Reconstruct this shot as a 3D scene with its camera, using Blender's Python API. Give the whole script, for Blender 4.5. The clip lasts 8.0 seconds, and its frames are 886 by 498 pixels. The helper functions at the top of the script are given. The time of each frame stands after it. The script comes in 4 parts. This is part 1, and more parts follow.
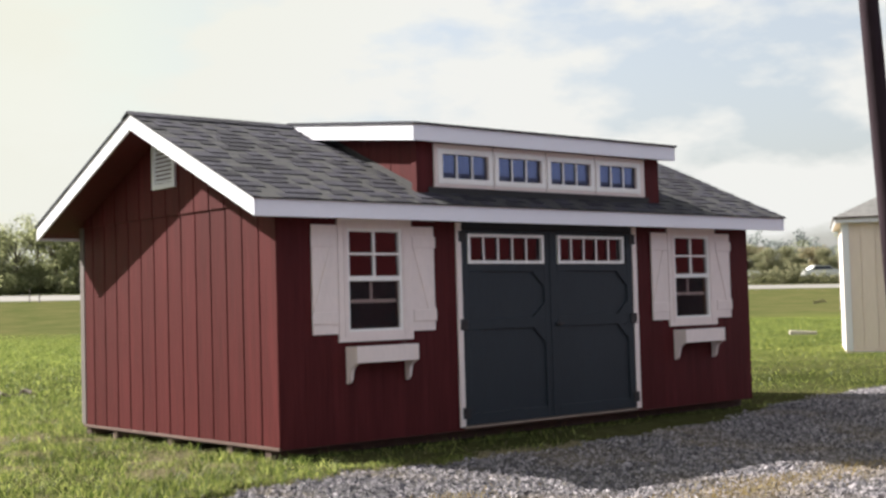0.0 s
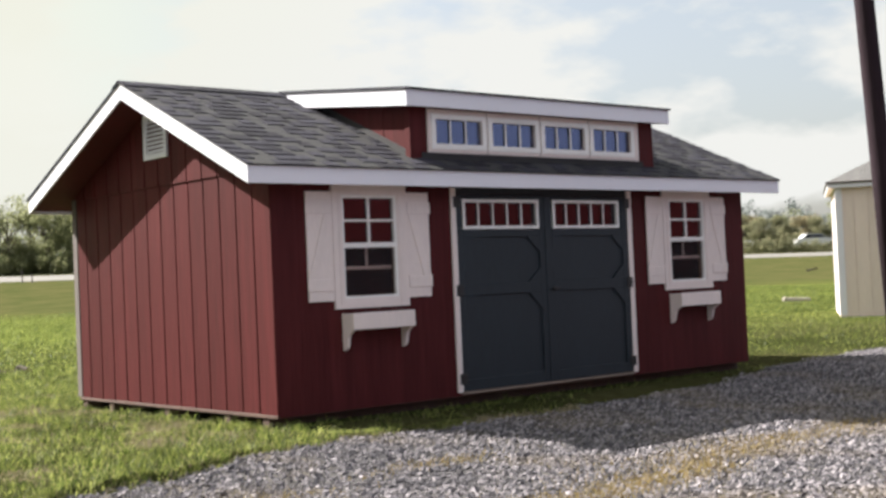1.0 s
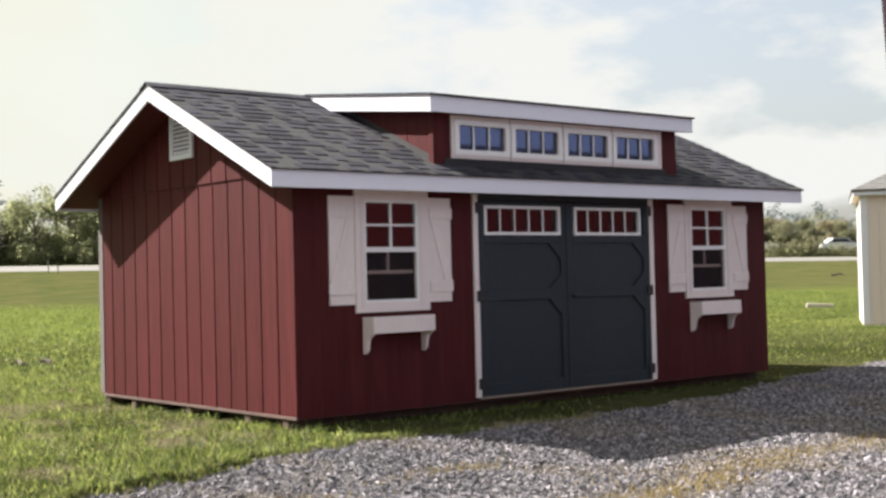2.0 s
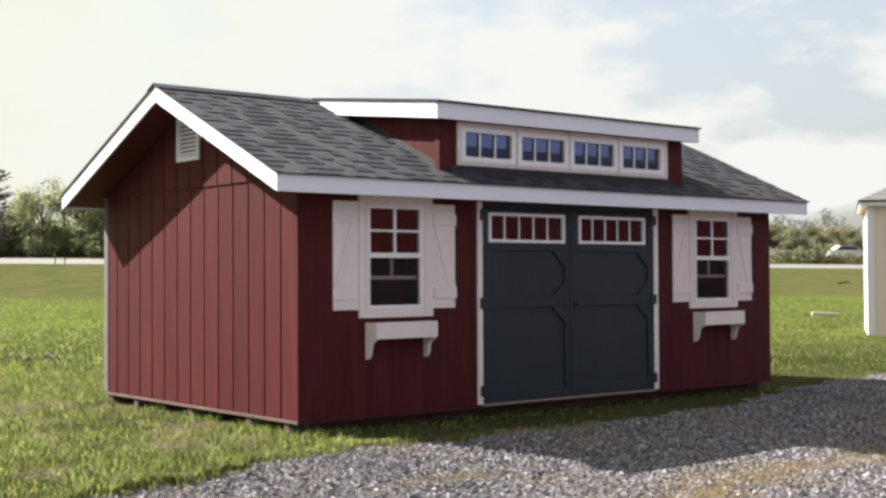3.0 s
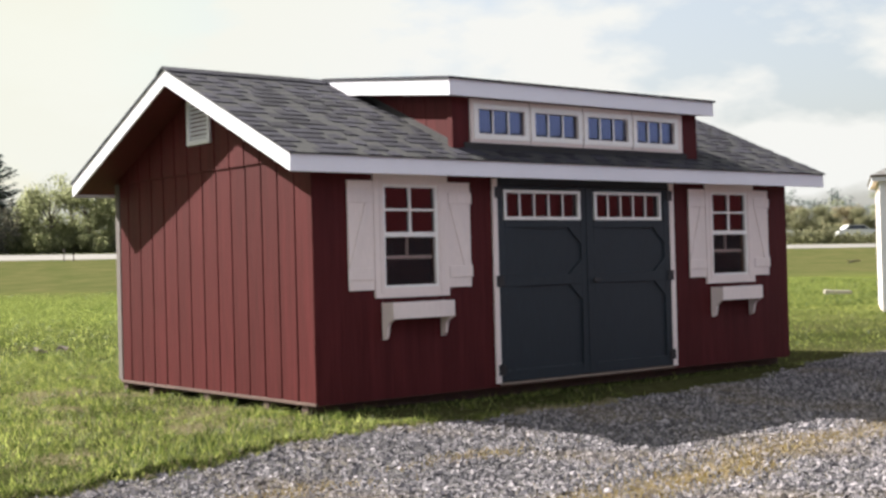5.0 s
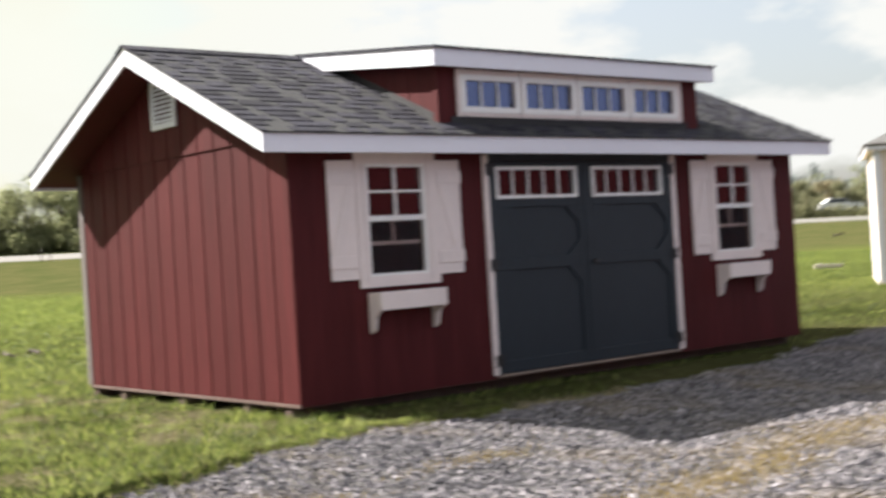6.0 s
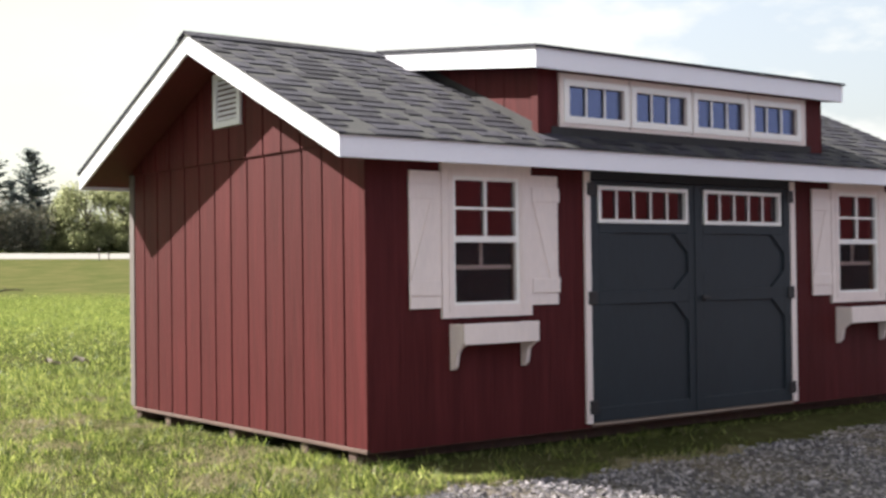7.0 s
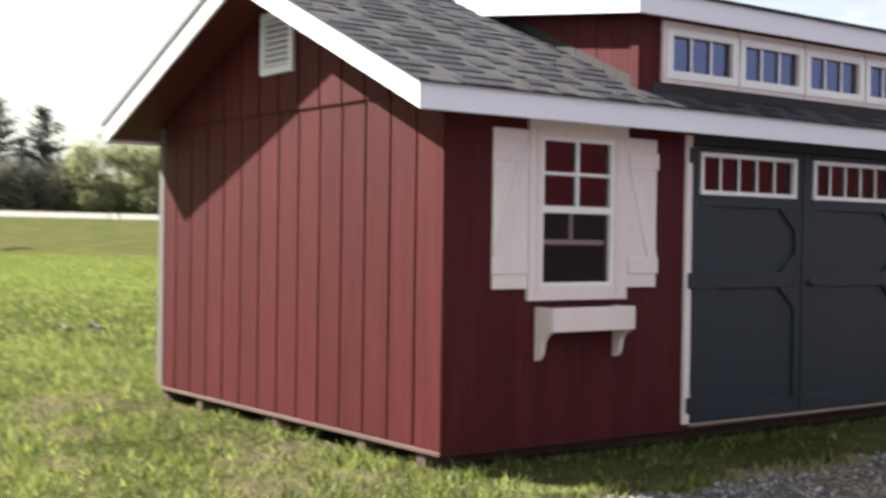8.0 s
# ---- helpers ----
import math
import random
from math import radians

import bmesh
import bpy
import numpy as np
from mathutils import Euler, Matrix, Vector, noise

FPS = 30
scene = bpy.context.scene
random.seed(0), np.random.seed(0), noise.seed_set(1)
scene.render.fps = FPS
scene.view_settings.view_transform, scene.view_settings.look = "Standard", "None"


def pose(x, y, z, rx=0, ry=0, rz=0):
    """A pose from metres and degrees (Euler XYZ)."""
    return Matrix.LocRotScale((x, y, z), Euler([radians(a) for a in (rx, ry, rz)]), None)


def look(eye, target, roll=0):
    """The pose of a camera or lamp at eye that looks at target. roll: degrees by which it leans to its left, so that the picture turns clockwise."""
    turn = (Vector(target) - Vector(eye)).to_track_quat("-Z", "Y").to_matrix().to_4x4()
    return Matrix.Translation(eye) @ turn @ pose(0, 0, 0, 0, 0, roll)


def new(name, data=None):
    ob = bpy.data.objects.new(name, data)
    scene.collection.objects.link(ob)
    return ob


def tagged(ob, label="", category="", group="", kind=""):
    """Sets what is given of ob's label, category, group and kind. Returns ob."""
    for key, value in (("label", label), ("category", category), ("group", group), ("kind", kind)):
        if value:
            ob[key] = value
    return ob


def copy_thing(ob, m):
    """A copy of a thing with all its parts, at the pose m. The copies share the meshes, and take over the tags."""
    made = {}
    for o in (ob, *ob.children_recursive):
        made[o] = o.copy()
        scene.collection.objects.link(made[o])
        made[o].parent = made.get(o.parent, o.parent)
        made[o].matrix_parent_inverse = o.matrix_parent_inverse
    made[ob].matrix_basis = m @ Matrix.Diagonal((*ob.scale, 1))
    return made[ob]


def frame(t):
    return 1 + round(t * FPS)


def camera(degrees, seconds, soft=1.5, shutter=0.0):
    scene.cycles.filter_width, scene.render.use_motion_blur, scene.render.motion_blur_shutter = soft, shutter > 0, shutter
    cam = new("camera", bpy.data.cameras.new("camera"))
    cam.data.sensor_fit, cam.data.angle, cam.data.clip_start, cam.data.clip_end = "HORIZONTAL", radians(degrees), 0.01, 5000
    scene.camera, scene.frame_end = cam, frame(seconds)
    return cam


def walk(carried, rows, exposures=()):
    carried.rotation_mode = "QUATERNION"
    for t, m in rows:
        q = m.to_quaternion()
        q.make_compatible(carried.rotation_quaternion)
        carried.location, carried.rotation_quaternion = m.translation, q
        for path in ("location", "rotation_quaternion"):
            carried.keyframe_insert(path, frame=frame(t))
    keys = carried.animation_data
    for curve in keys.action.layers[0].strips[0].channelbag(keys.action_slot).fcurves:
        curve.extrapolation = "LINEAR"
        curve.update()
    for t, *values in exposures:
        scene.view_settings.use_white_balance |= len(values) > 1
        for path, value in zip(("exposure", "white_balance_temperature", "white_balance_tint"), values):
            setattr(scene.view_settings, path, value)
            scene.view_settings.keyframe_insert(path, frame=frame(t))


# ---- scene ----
cam = camera(38.6, 8.0, soft=2.8, shutter=0.5)
PATH = [
    (0, (-5.535, -8.641, 1.240), (-4.2462, -7.1143, 1.3300), -1.60),
    (0.2, (-5.533, -8.636, 1.224), (-4.2431, -7.1106, 1.3166), -1.70),
    (0.5, (-5.530, -8.629, 1.199), (-4.2374, -7.1054, 1.2870), -2.00),
    (0.8, (-5.528, -8.606, 1.176), (-4.2291, -7.0864, 1.2418), -1.84),
    (1, (-5.527, -8.590, 1.161), (-4.2291, -7.0691, 1.2110), -2.50),
    (1.2, (-5.532, -8.613, 1.218), (-4.2599, -7.0699, 1.2460), -1.70),
    (2.5, (-5.553, -8.670, 1.252), (-4.2808, -7.1277, 1.3060), -1.30),
    (2.7, (-5.549, -8.678, 1.271), (-4.2773, -7.1358, 1.3266), -1.15),
    (3, (-5.543, -8.691, 1.299), (-4.2827, -7.1387, 1.3440), -0.30),
    (3.2, (-5.551, -8.684, 1.275), (-4.2850, -7.1366, 1.3316), -0.90),
    (3.5, (-5.562, -8.674, 1.239), (-4.2920, -7.1310, 1.3180), -1.30),
    (4, (-5.558, -8.653, 1.240), (-4.2950, -7.1040, 1.3120), -1.20),
    (4.2, (-5.555, -8.634, 1.252), (-4.3175, -7.0636, 1.3000), -1.50),
    (5.3, (-5.490, -8.454, 1.149), (-4.2213, -6.9075, 1.1499), -1.82),
    (5.4, (-5.446, -8.397, 1.115), (-4.1686, -6.8584, 1.0954), -2.27),
    (5.5, (-5.383, -8.330, 1.129), (-4.0918, -6.8028, 1.0809), -3.16),
    (5.7, (-5.256, -8.166, 1.157), (-3.9596, -6.6443, 1.0917), -3.67),
    (5.9, (-5.129, -7.973, 1.182), (-3.8347, -6.4485, 1.1891), -2.39),
    (6, (-5.066, -7.869, 1.194), (-3.7919, -6.3274, 1.2004), -3.46),
    (6.2, (-4.941, -7.650, 1.216), (-3.7499, -6.0437, 1.2101), -3.42),
    (6.3, (-4.880, -7.537, 1.226), (-3.6988, -5.9238, 1.2656), -1.82),
    (6.5, (-4.759, -7.309, 1.244), (-3.5719, -5.7013, 1.3295), -1.50),
    (6.7, (-4.642, -7.079, 1.260), (-3.4215, -5.4961, 1.3259), 0.33),
    (6.8, (-4.585, -6.965, 1.267), (-3.3550, -5.3893, 1.3240), -0.49),
    (7, (-4.478, -6.737, 1.279), (-3.2720, -5.1425, 1.3133), -0.70),
    (7.2, (-4.380, -6.511, 1.289), (-3.1797, -4.9119, 1.3384), -1.46),
    (7.3, (-4.336, -6.397, 1.294), (-3.1851, -4.7614, 1.3303), -3.35),
    (7.5, (-4.256, -6.166, 1.300), (-3.1653, -4.4900, 1.3354), -1.30),
    (7.6, (-4.221, -6.048, 1.302), (-3.1277, -4.3738, 1.3369), -0.90),
    (7.7, (-4.191, -5.926, 1.304), (-3.0861, -4.2599, 1.3319), -0.64),
    (8, (-4.131, -5.533, 1.306), (-2.9348, -3.9303, 1.2910), 0.80),
]
walk(cam, [(t, look(eye, target, roll)) for t, eye, target, roll in PATH],
     exposures=[(0, 1.70), (1.2, 1.70), (2.5, 1.76), (5.2, 1.76), (6.5, 1.90), (7.5, 2.05), (8, 2.06)])

# ---- world, sun, exposure ----
SUN_FROM = Vector((-0.357, 0.704, 0.614))          # towards the sun
sun = new("sun", bpy.data.lights.new("sun", "SUN"))
sun.data.energy, sun.data.angle, sun.data.color = 5.0, radians(0.5), (1.0, 0.955, 0.89)
sun.matrix_world = look(SUN_FROM * 60, (0, 0, 0))

world = bpy.data.worlds.new("sky")
scene.world = world
world.use_nodes = True
wn, wl = world.node_tree.nodes, world.node_tree.links
wn.clear()
sky = wn.new("ShaderNodeTexSky")
sky.sky_type, sky.sun_disc = "NISHITA", False
sky.sun_elevation = math.asin(SUN_FROM.z / SUN_FROM.length)
sky.sun_rotation = math.atan2(SUN_FROM.x, SUN_FROM.y)
sky.dust_density, sky.air_density = 4.0, 1.0
dim = wn.new("ShaderNodeVectorMath")
dim.operation = "SCALE"
dim.inputs["Scale"].default_value = 0.061
wl.new(sky.outputs[0], dim.inputs[0])
coord = wn.new("ShaderNodeTexCoord")
spread = wn.new("ShaderNodeMapping")
spread.inputs["Scale"].default_value = (1.0, 1.0, 2.4)
wl.new(coord.outputs["Generated"], spread.inputs["Vector"])
puff = wn.new("ShaderNodeTexNoise")
puff.inputs["Scale"].default_value, puff.inputs["Detail"].default_value, puff.inputs["Roughness"].default_value = 6.2, 7, 0.55
wl.new(spread.outputs[0], puff.inputs["Vector"])
cover = wn.new("ShaderNodeValToRGB")
cover.color_ramp.elements[0].position, cover.color_ramp.elements[1].position = 0.42, 0.54
cover.color_ramp.elements[0].color = (0.42, 0.42, 0.42, 1)
wl.new(puff.outputs["Fac"], cover.inputs[0])
clip = wn.new("ShaderNodeVectorMath")              # thin haze evens out the glare towards the sun
clip.operation = "MINIMUM"
clip.inputs[1].default_value = (0.285, 0.288, 0.286)
wl.new(dim.outputs[0], clip.inputs[0])
haze = wn.new("ShaderNodeMix")
haze.data_type = "RGBA"
wl.new(cover.outputs[0], haze.inputs[0])
wl.new(clip.outputs[0], haze.inputs["A"])
haze.inputs["B"].default_value = (0.274, 0.275, 0.266, 1)
toward = wn.new("ShaderNodeVectorMath")            # warm veil on the sun's side of the sky
toward.operation = "DOT_PRODUCT"
wl.new(coord.outputs["Generated"], toward.inputs[0])
toward.inputs[1].default_value = SUN_FROM.normalized()
veil = wn.new("ShaderNodeMapRange")
veil.inputs["From Min"].default_value, veil.inputs["From Max"].default_value = 0.43, 0.88
wl.new(toward.outputs["Value"], veil.inputs["Value"])
warm = wn.new("ShaderNodeMix")
warm.data_type = "RGBA"
wl.new(veil.outputs[0], warm.inputs[0])
wl.new(haze.outputs["Result"], warm.inputs["A"])
warm.inputs["B"].default_value = (0.271, 0.272, 0.214, 1)
back = wn.new("ShaderNodeBackground")
back.inputs["Strength"].default_value = 1.0
away = wn.new("ShaderNodeMapRange")                # clearer, bluer sky opposite the sun
away.inputs["From Min"].default_value, away.inputs["From Max"].default_value = 0.08, -0.35
wl.new(toward.outputs["Value"], away.inputs["Value"])
clear_sky = wn.new("ShaderNodeMix")
clear_sky.data_type = "RGBA"
wl.new(away.outputs[0], clear_sky.inputs[0])
wl.new(warm.outputs["Result"], clear_sky.inputs["A"])
clear_sky.inputs["B"].default_value = (0.182, 0.202, 0.258, 1)
wl.new(clear_sky.outputs["Result"], back.inputs["Color"])
wout = wn.new("ShaderNodeOutputWorld")
wl.new(back.outputs[0], wout.inputs["Surface"])


# ---- materials ----
def surface(name, base, rough=0.7, var=0.2, coarse=1.5, fine=40.0, bump=0.2, stretch=(1, 1, 1), each=0.0, island=0.0, second=None, metal=0.0, spec=0.5, depth=0.004, thin=0.0):
    """A painted or natural surface: noise at two scales, a fine relief, and a shade of its own for each piece."""
    m = bpy.data.materials.new(name)
    m.use_nodes = True
    n, l = m.node_tree.nodes, m.node_tree.links
    b = n["Principled BSDF"]
    b.inputs["Roughness"].default_value, b.inputs["Metallic"].default_value = rough, metal
    b.inputs["Specular IOR Level"].default_value = spec
    geo = n.new("ShaderNodeNewGeometry")
    mp = n.new("ShaderNodeMapping")
    mp.inputs["Scale"].default_value = stretch
    l.new(geo.outputs["Position"], mp.inputs["Vector"])
    big, small = n.new("ShaderNodeTexNoise"), n.new("ShaderNodeTexNoise")
    for node, s in ((big, coarse), (small, fine)):
        node.inputs["Scale"].default_value, node.inputs["Detail"].default_value = s, 5
        l.new(mp.outputs[0], node.inputs["Vector"])
    add = n.new("ShaderNodeMath")
    add.operation = "ADD"
    l.new(big.outputs["Fac"], add.inputs[0])
    l.new(small.outputs["Fac"], add.inputs[1])
    shade = n.new("ShaderNodeMapRange")
    shade.inputs["From Min"].default_value, shade.inputs["From Max"].default_value = 0.65, 1.35
    shade.inputs["To Min"].default_value, shade.inputs["To Max"].default_value = 1 - var, 1 + var
    l.new(add.outputs[0], shade.inputs["Value"])
    value = shade.outputs[0]
    for amount, node, socket in ((each, "ShaderNodeObjectInfo", "Random"), (island, "ShaderNodeNewGeometry", "Random Per Island")):
        if amount:
            pick = n.new(node)
            r = n.new("ShaderNodeMapRange")
            r.inputs["To Min"].default_value, r.inputs["To Max"].default_value = 1 - amount, 1 + amount
            l.new(pick.outputs[socket], r.inputs["Value"])
            mul = n.new("ShaderNodeMath")
            mul.operation = "MULTIPLY"
            l.new(value, mul.inputs[0])
            l.new(r.outputs[0], mul.inputs[1])
            value = mul.outputs[0]
    tint = n.new("ShaderNodeVectorMath")
    tint.operation = "SCALE"
    l.new(value, tint.inputs["Scale"])
    if second:
        mix = n.new("ShaderNodeMix")
        mix.data_type = "RGBA"
        mix.inputs["A"].default_value, mix.inputs["B"].default_value = (*base, 1), (*second, 1)
        edge = n.new("ShaderNodeMapRange")
        edge.inputs["From Min"].default_value, edge.inputs["From Max"].default_value = 0.4, 0.62
        l.new((geo.outputs["Random Per Island"] if island else big.outputs["Fac"]), edge.inputs["Value"])
        if island:
            edge.inputs["From Min"].default_value, edge.inputs["From Max"].default_value = 0.2, 1.0
        l.new(edge.outputs[0], mix.inputs[0])
        l.new(mix.outputs["Result"], tint.inputs[0])
    else:
        tint.inputs[0].default_value = base
    l.new(tint.outputs[0], b.inputs["Base Color"])
    if thin:                                       # light through leaves and blades
        through_leaf, blend = n.new("ShaderNodeBsdfTranslucent"), n.new("ShaderNodeMixShader")
        l.new(tint.outputs[0], through_leaf.inputs["Color"])
        blend.inputs[0].default_value = thin
        l.new(b.outputs[0], blend.inputs[1])
        l.new(through_leaf.outputs[0], blend.inputs[2])
        l.new(blend.outputs[0], n["Material Output"].inputs["Surface"])
    if bump:
        bp = n.new("ShaderNodeBump")
        bp.inputs["Strength"].default_value, bp.inputs["Distance"].default_value = bump, depth
        l.new(small.outputs["Fac"], bp.inputs["Height"])
        l.new(bp.outputs[0], b.inputs["Normal"])
    return m


def zone(m, axis, start, end, one, two, scale, wobble):
    """Lets another ground cover take over along an axis of the land, with a wavering border."""
    n, l = m.node_tree.nodes, m.node_tree.links
    base = n["Principled BSDF"].inputs["Base Color"]
    geo, dot, wave, patch = n.new("ShaderNodeNewGeometry"), n.new("ShaderNodeVectorMath"), n.new("ShaderNodeTexNoise"), n.new("ShaderNodeTexNoise")
    dot.operation = "DOT_PRODUCT"
    dot.inputs[1].default_value = axis
    wave.inputs["Scale"].default_value, patch.inputs["Scale"].default_value, patch.inputs["Detail"].default_value = 0.16, scale, 9
    patch.inputs["Roughness"].default_value = 0.68
    for node in (dot.inputs[0], wave.inputs["Vector"], patch.inputs["Vector"]):
        l.new(geo.outputs["Position"], node)
    shift = n.new("ShaderNodeMath")
    shift.operation, shift.inputs[1].default_value = "MULTIPLY_ADD", wobble
    l.new(wave.outputs["Fac"], shift.inputs[0])
    l.new(dot.outputs["Value"], shift.inputs[2])
    share, spot = n.new("ShaderNodeMapRange"), n.new("ShaderNodeMapRange")
    share.inputs["From Min"].default_value, share.inputs["From Max"].default_value = start + wobble / 2, end + wobble / 2
    spot.inputs["From Min"].default_value, spot.inputs["From Max"].default_value = 0.36, 0.64
    l.new(shift.outputs[0], share.inputs["Value"])
    l.new(patch.outputs["Fac"], spot.inputs["Value"])
    cover, blend = n.new("ShaderNodeMix"), n.new("ShaderNodeMix")
    cover.data_type = blend.data_type = "RGBA"
    cover.inputs["A"].default_value, cover.inputs["B"].default_value = (*one, 1), (*two, 1)
    l.new(spot.outputs[0], cover.inputs[0])
    l.new(share.outputs[0], blend.inputs[0])
    l.new(base.links[0].from_socket, blend.inputs["A"])
    l.new(cover.outputs["Result"], blend.inputs["B"])
    l.new(blend.outputs["Result"], base)


def dusty(m, colour, scale, lo, hi, most):
    """Brown fines gathered in patches of their own over a stone surface."""
    n, l = m.node_tree.nodes, m.node_tree.links
    base = n["Principled BSDF"].inputs["Base Color"]
    geo, patch, share, blend = n.new("ShaderNodeNewGeometry"), n.new("ShaderNodeTexNoise"), n.new("ShaderNodeMapRange"), n.new("ShaderNodeMix")
    blend.data_type = "RGBA"
    patch.inputs["Scale"].default_value, patch.inputs["Detail"].default_value = scale, 4
    share.inputs["From Min"].default_value, share.inputs["From Max"].default_value, share.inputs["To Max"].default_value = lo, hi, most
    l.new(geo.outputs["Position"], patch.inputs["Vector"])
    l.new(patch.outputs["Fac"], share.inputs["Value"])
    l.new(share.outputs[0], blend.inputs[0])
    l.new(base.links[0].from_socket, blend.inputs["A"])
    blend.inputs["B"].default_value = (*colour, 1)
    l.new(blend.outputs["Result"], base)


def glazing(name, mirror, tint, rough=0.02, sheen=(0.86, 0.86, 1.0)):
    """A clear pane: mostly see-through, with a share of mirror reflection."""
    m = bpy.data.materials.new(name)
    m.use_nodes = True
    n, l = m.node_tree.nodes, m.node_tree.links
    n.clear()
    clear, shine, mix, out = n.new("ShaderNodeBsdfTransparent"), n.new("ShaderNodeBsdfGlossy"), n.new("ShaderNodeMixShader"), n.new("ShaderNodeOutputMaterial")
    clear.inputs["Color"].default_value = (*tint, 1)
    shine.inputs["Color"].default_value, shine.inputs["Roughness"].default_value = (*sheen, 1), rough
    mix.inputs[0].default_value = mirror
    l.new(clear.outputs[0], mix.inputs[1])
    l.new(shine.outputs[0], mix.inputs[2])
    l.new(mix.outputs[0], out.inputs["Surface"])
    return m


RED = surface("barn_red_paint", (0.0700, 0.0132, 0.0142), 0.58, 0.26, 15, 52, 0.8, (1, 1, 0.05), each=0.08, depth=0.004, spec=0.1)
RED_TRIM = surface("barn_red_soffit", (0.098, 0.0165, 0.021), 0.6, 0.2, 2, 30, 0.2)
WHITE = surface("white_fascia_metal", (0.74, 0.735, 0.80), 0.42, 0.04, 1.5, 60, 0.03)
CREAM = surface("cream_painted_wood", (0.75, 0.655, 0.625), 0.55, 0.07, 3, 45, 0.12, (1, 1, 0.25), each=0.03, depth=0.002)
VINYL = surface("white_vinyl", (0.80, 0.78, 0.76), 0.4, 0.04, 3, 60, 0.02)
DOOR = surface("slate_green_paint", (0.0175, 0.0255, 0.0325), 0.5, 0.16, 1.6, 36, 0.25, (1, 1, 0.15), depth=0.002, spec=0.3)
SHINGLE = surface("asphalt_shingle", (0.0315, 0.0300, 0.0410), 0.92, 0.5, 9, 260, 0.7, each=0.40, depth=0.004, spec=0.2)
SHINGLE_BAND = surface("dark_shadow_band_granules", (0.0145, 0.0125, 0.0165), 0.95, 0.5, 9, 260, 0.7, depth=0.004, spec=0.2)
SHINGLE_FIELD = surface("asphalt_shingle_field", (0.0315, 0.0300, 0.0410), 0.92, 0.5, 9, 260, 0.7, island=0.40, depth=0.004, spec=0.2)
FELT = surface("roof_deck", (0.03, 0.029, 0.031), 0.9, 0.2, 5, 120, 0.3)
LUMBER = surface("treated_lumber", (0.072, 0.039, 0.029), 0.8, 0.35, 3, 50, 0.3, (0.3, 1, 1), each=0.15)
SILL = surface("bare_threshold", (0.24, 0.18, 0.145), 0.7, 0.2, 4, 50, 0.2)
PALE_WOOD = surface("sun_bleached_wood", (0.40, 0.36, 0.30), 0.85, 0.25, 3, 40, 0.3, (0.3, 1, 1))
GREY_WOOD = surface("weathered_corner_board", (0.12, 0.098, 0.092), 0.8, 0.15, 2, 40, 0.2, (1, 1, 0.2))
BLACK = surface("black_iron", (0.012, 0.012, 0.013), 0.5, 0.2, 8, 90, 0.2)
INSIDE = surface("bare_plywood", (0.30, 0.20, 0.12), 0.85, 0.2, 1.5, 24, 0.1, (1, 1, 0.2))
PANE = glazing("window_glass", 0.085, (0.5, 0.46, 0.48))
# the blue of reflected sky is put into this pane's mirror colour
HIGH_PANE = glazing("sky_tinted_window_glass", 0.17, (0.5, 0.5, 0.58), 0.02, (0.58, 0.66, 0.98))
DULL_PANE = glazing("shaded_glass", 0.012, (0.45, 0.40, 0.42))
SCREEN = glazing("insect_screen", 0.016, (0.74, 0.69, 0.68), 0.55, (0.95, 0.86, 0.90))
EARTH = surface("lawn_soil", (0.034, 0.040, 0.013), 1.0, 0.45, 0.22, 9, 0.6, second=(0.050, 0.048, 0.022), spec=0.0, depth=0.03)
LAND = (math.sin(radians(38)), math.cos(radians(38)), 0)          # square to the road
zone(EARTH, LAND, 9, 24, (0.062, 0.082, 0.020), (0.100, 0.114, 0.032), 0.55, 6)       # close mown turf
zone(EARTH, LAND, 44, 52, (0.050, 0.062, 0.021), (0.086, 0.080, 0.034), 0.45, 9)      # rough verge towards the road
GRASS = surface("grass_blades", (0.052, 0.088, 0.015), 0.5, 0.42, 0.9, 7, 0, island=0.55, second=(0.245, 0.262, 0.076), spec=0.3, thin=0.6)
DRY = surface("dry_grass", (0.34, 0.235, 0.095), 0.7, 0.2, 2, 9, 0, island=0.35, second=(0.24, 0.20, 0.075), spec=0.2, thin=0.3)
THATCH = surface("dead_grass", (0.34, 0.29, 0.19), 0.8, 0.2, 2, 9, 0, island=0.35, second=(0.22, 0.19, 0.11), spec=0.1, thin=0.3)
GRIT = surface("gravel_bed", (0.070, 0.066, 0.069), 0.95, 0.35, 1.1, 70, 0.9, second=(0.100, 0.093, 0.091), spec=0.2, depth=0.02)
STONES = surface("gravel_stones", (0.092, 0.087, 0.100), 0.85, 0.25, 0.8, 60, 0.2, island=0.33, second=(0.262, 0.240, 0.254), spec=0.3)
dusty(STONES, (0.17, 0.135, 0.095), 0.75, 0.50, 0.68, 0.6)
dusty(GRIT, (0.12, 0.095, 0.062), 0.75, 0.46, 0.62, 0.8)
ASPHALT = surface("pale_road", (0.165, 0.155, 0.145), 0.9, 0.1, 0.3, 8, 0.2)
LEAF = surface("leaves", (0.215, 0.238, 0.122), 0.6, 0.35, 0.4, 2, 0, island=0.3, second=(0.305, 0.305, 0.168), spec=0.1, thin=0.7)
RUST_LEAF = surface("autumn_leaves", (0.215, 0.190, 0.118), 0.6, 0.3, 0.4, 2, 0, island=0.25, second=(0.290, 0.250, 0.155), spec=0.1, thin=0.6)
NEEDLE = surface("spruce_needles", (0.120, 0.145, 0.142), 0.7, 0.3, 0.4, 2, 0, island=0.4, second=(0.230, 0.250, 0.235), spec=0.2, thin=0.42)
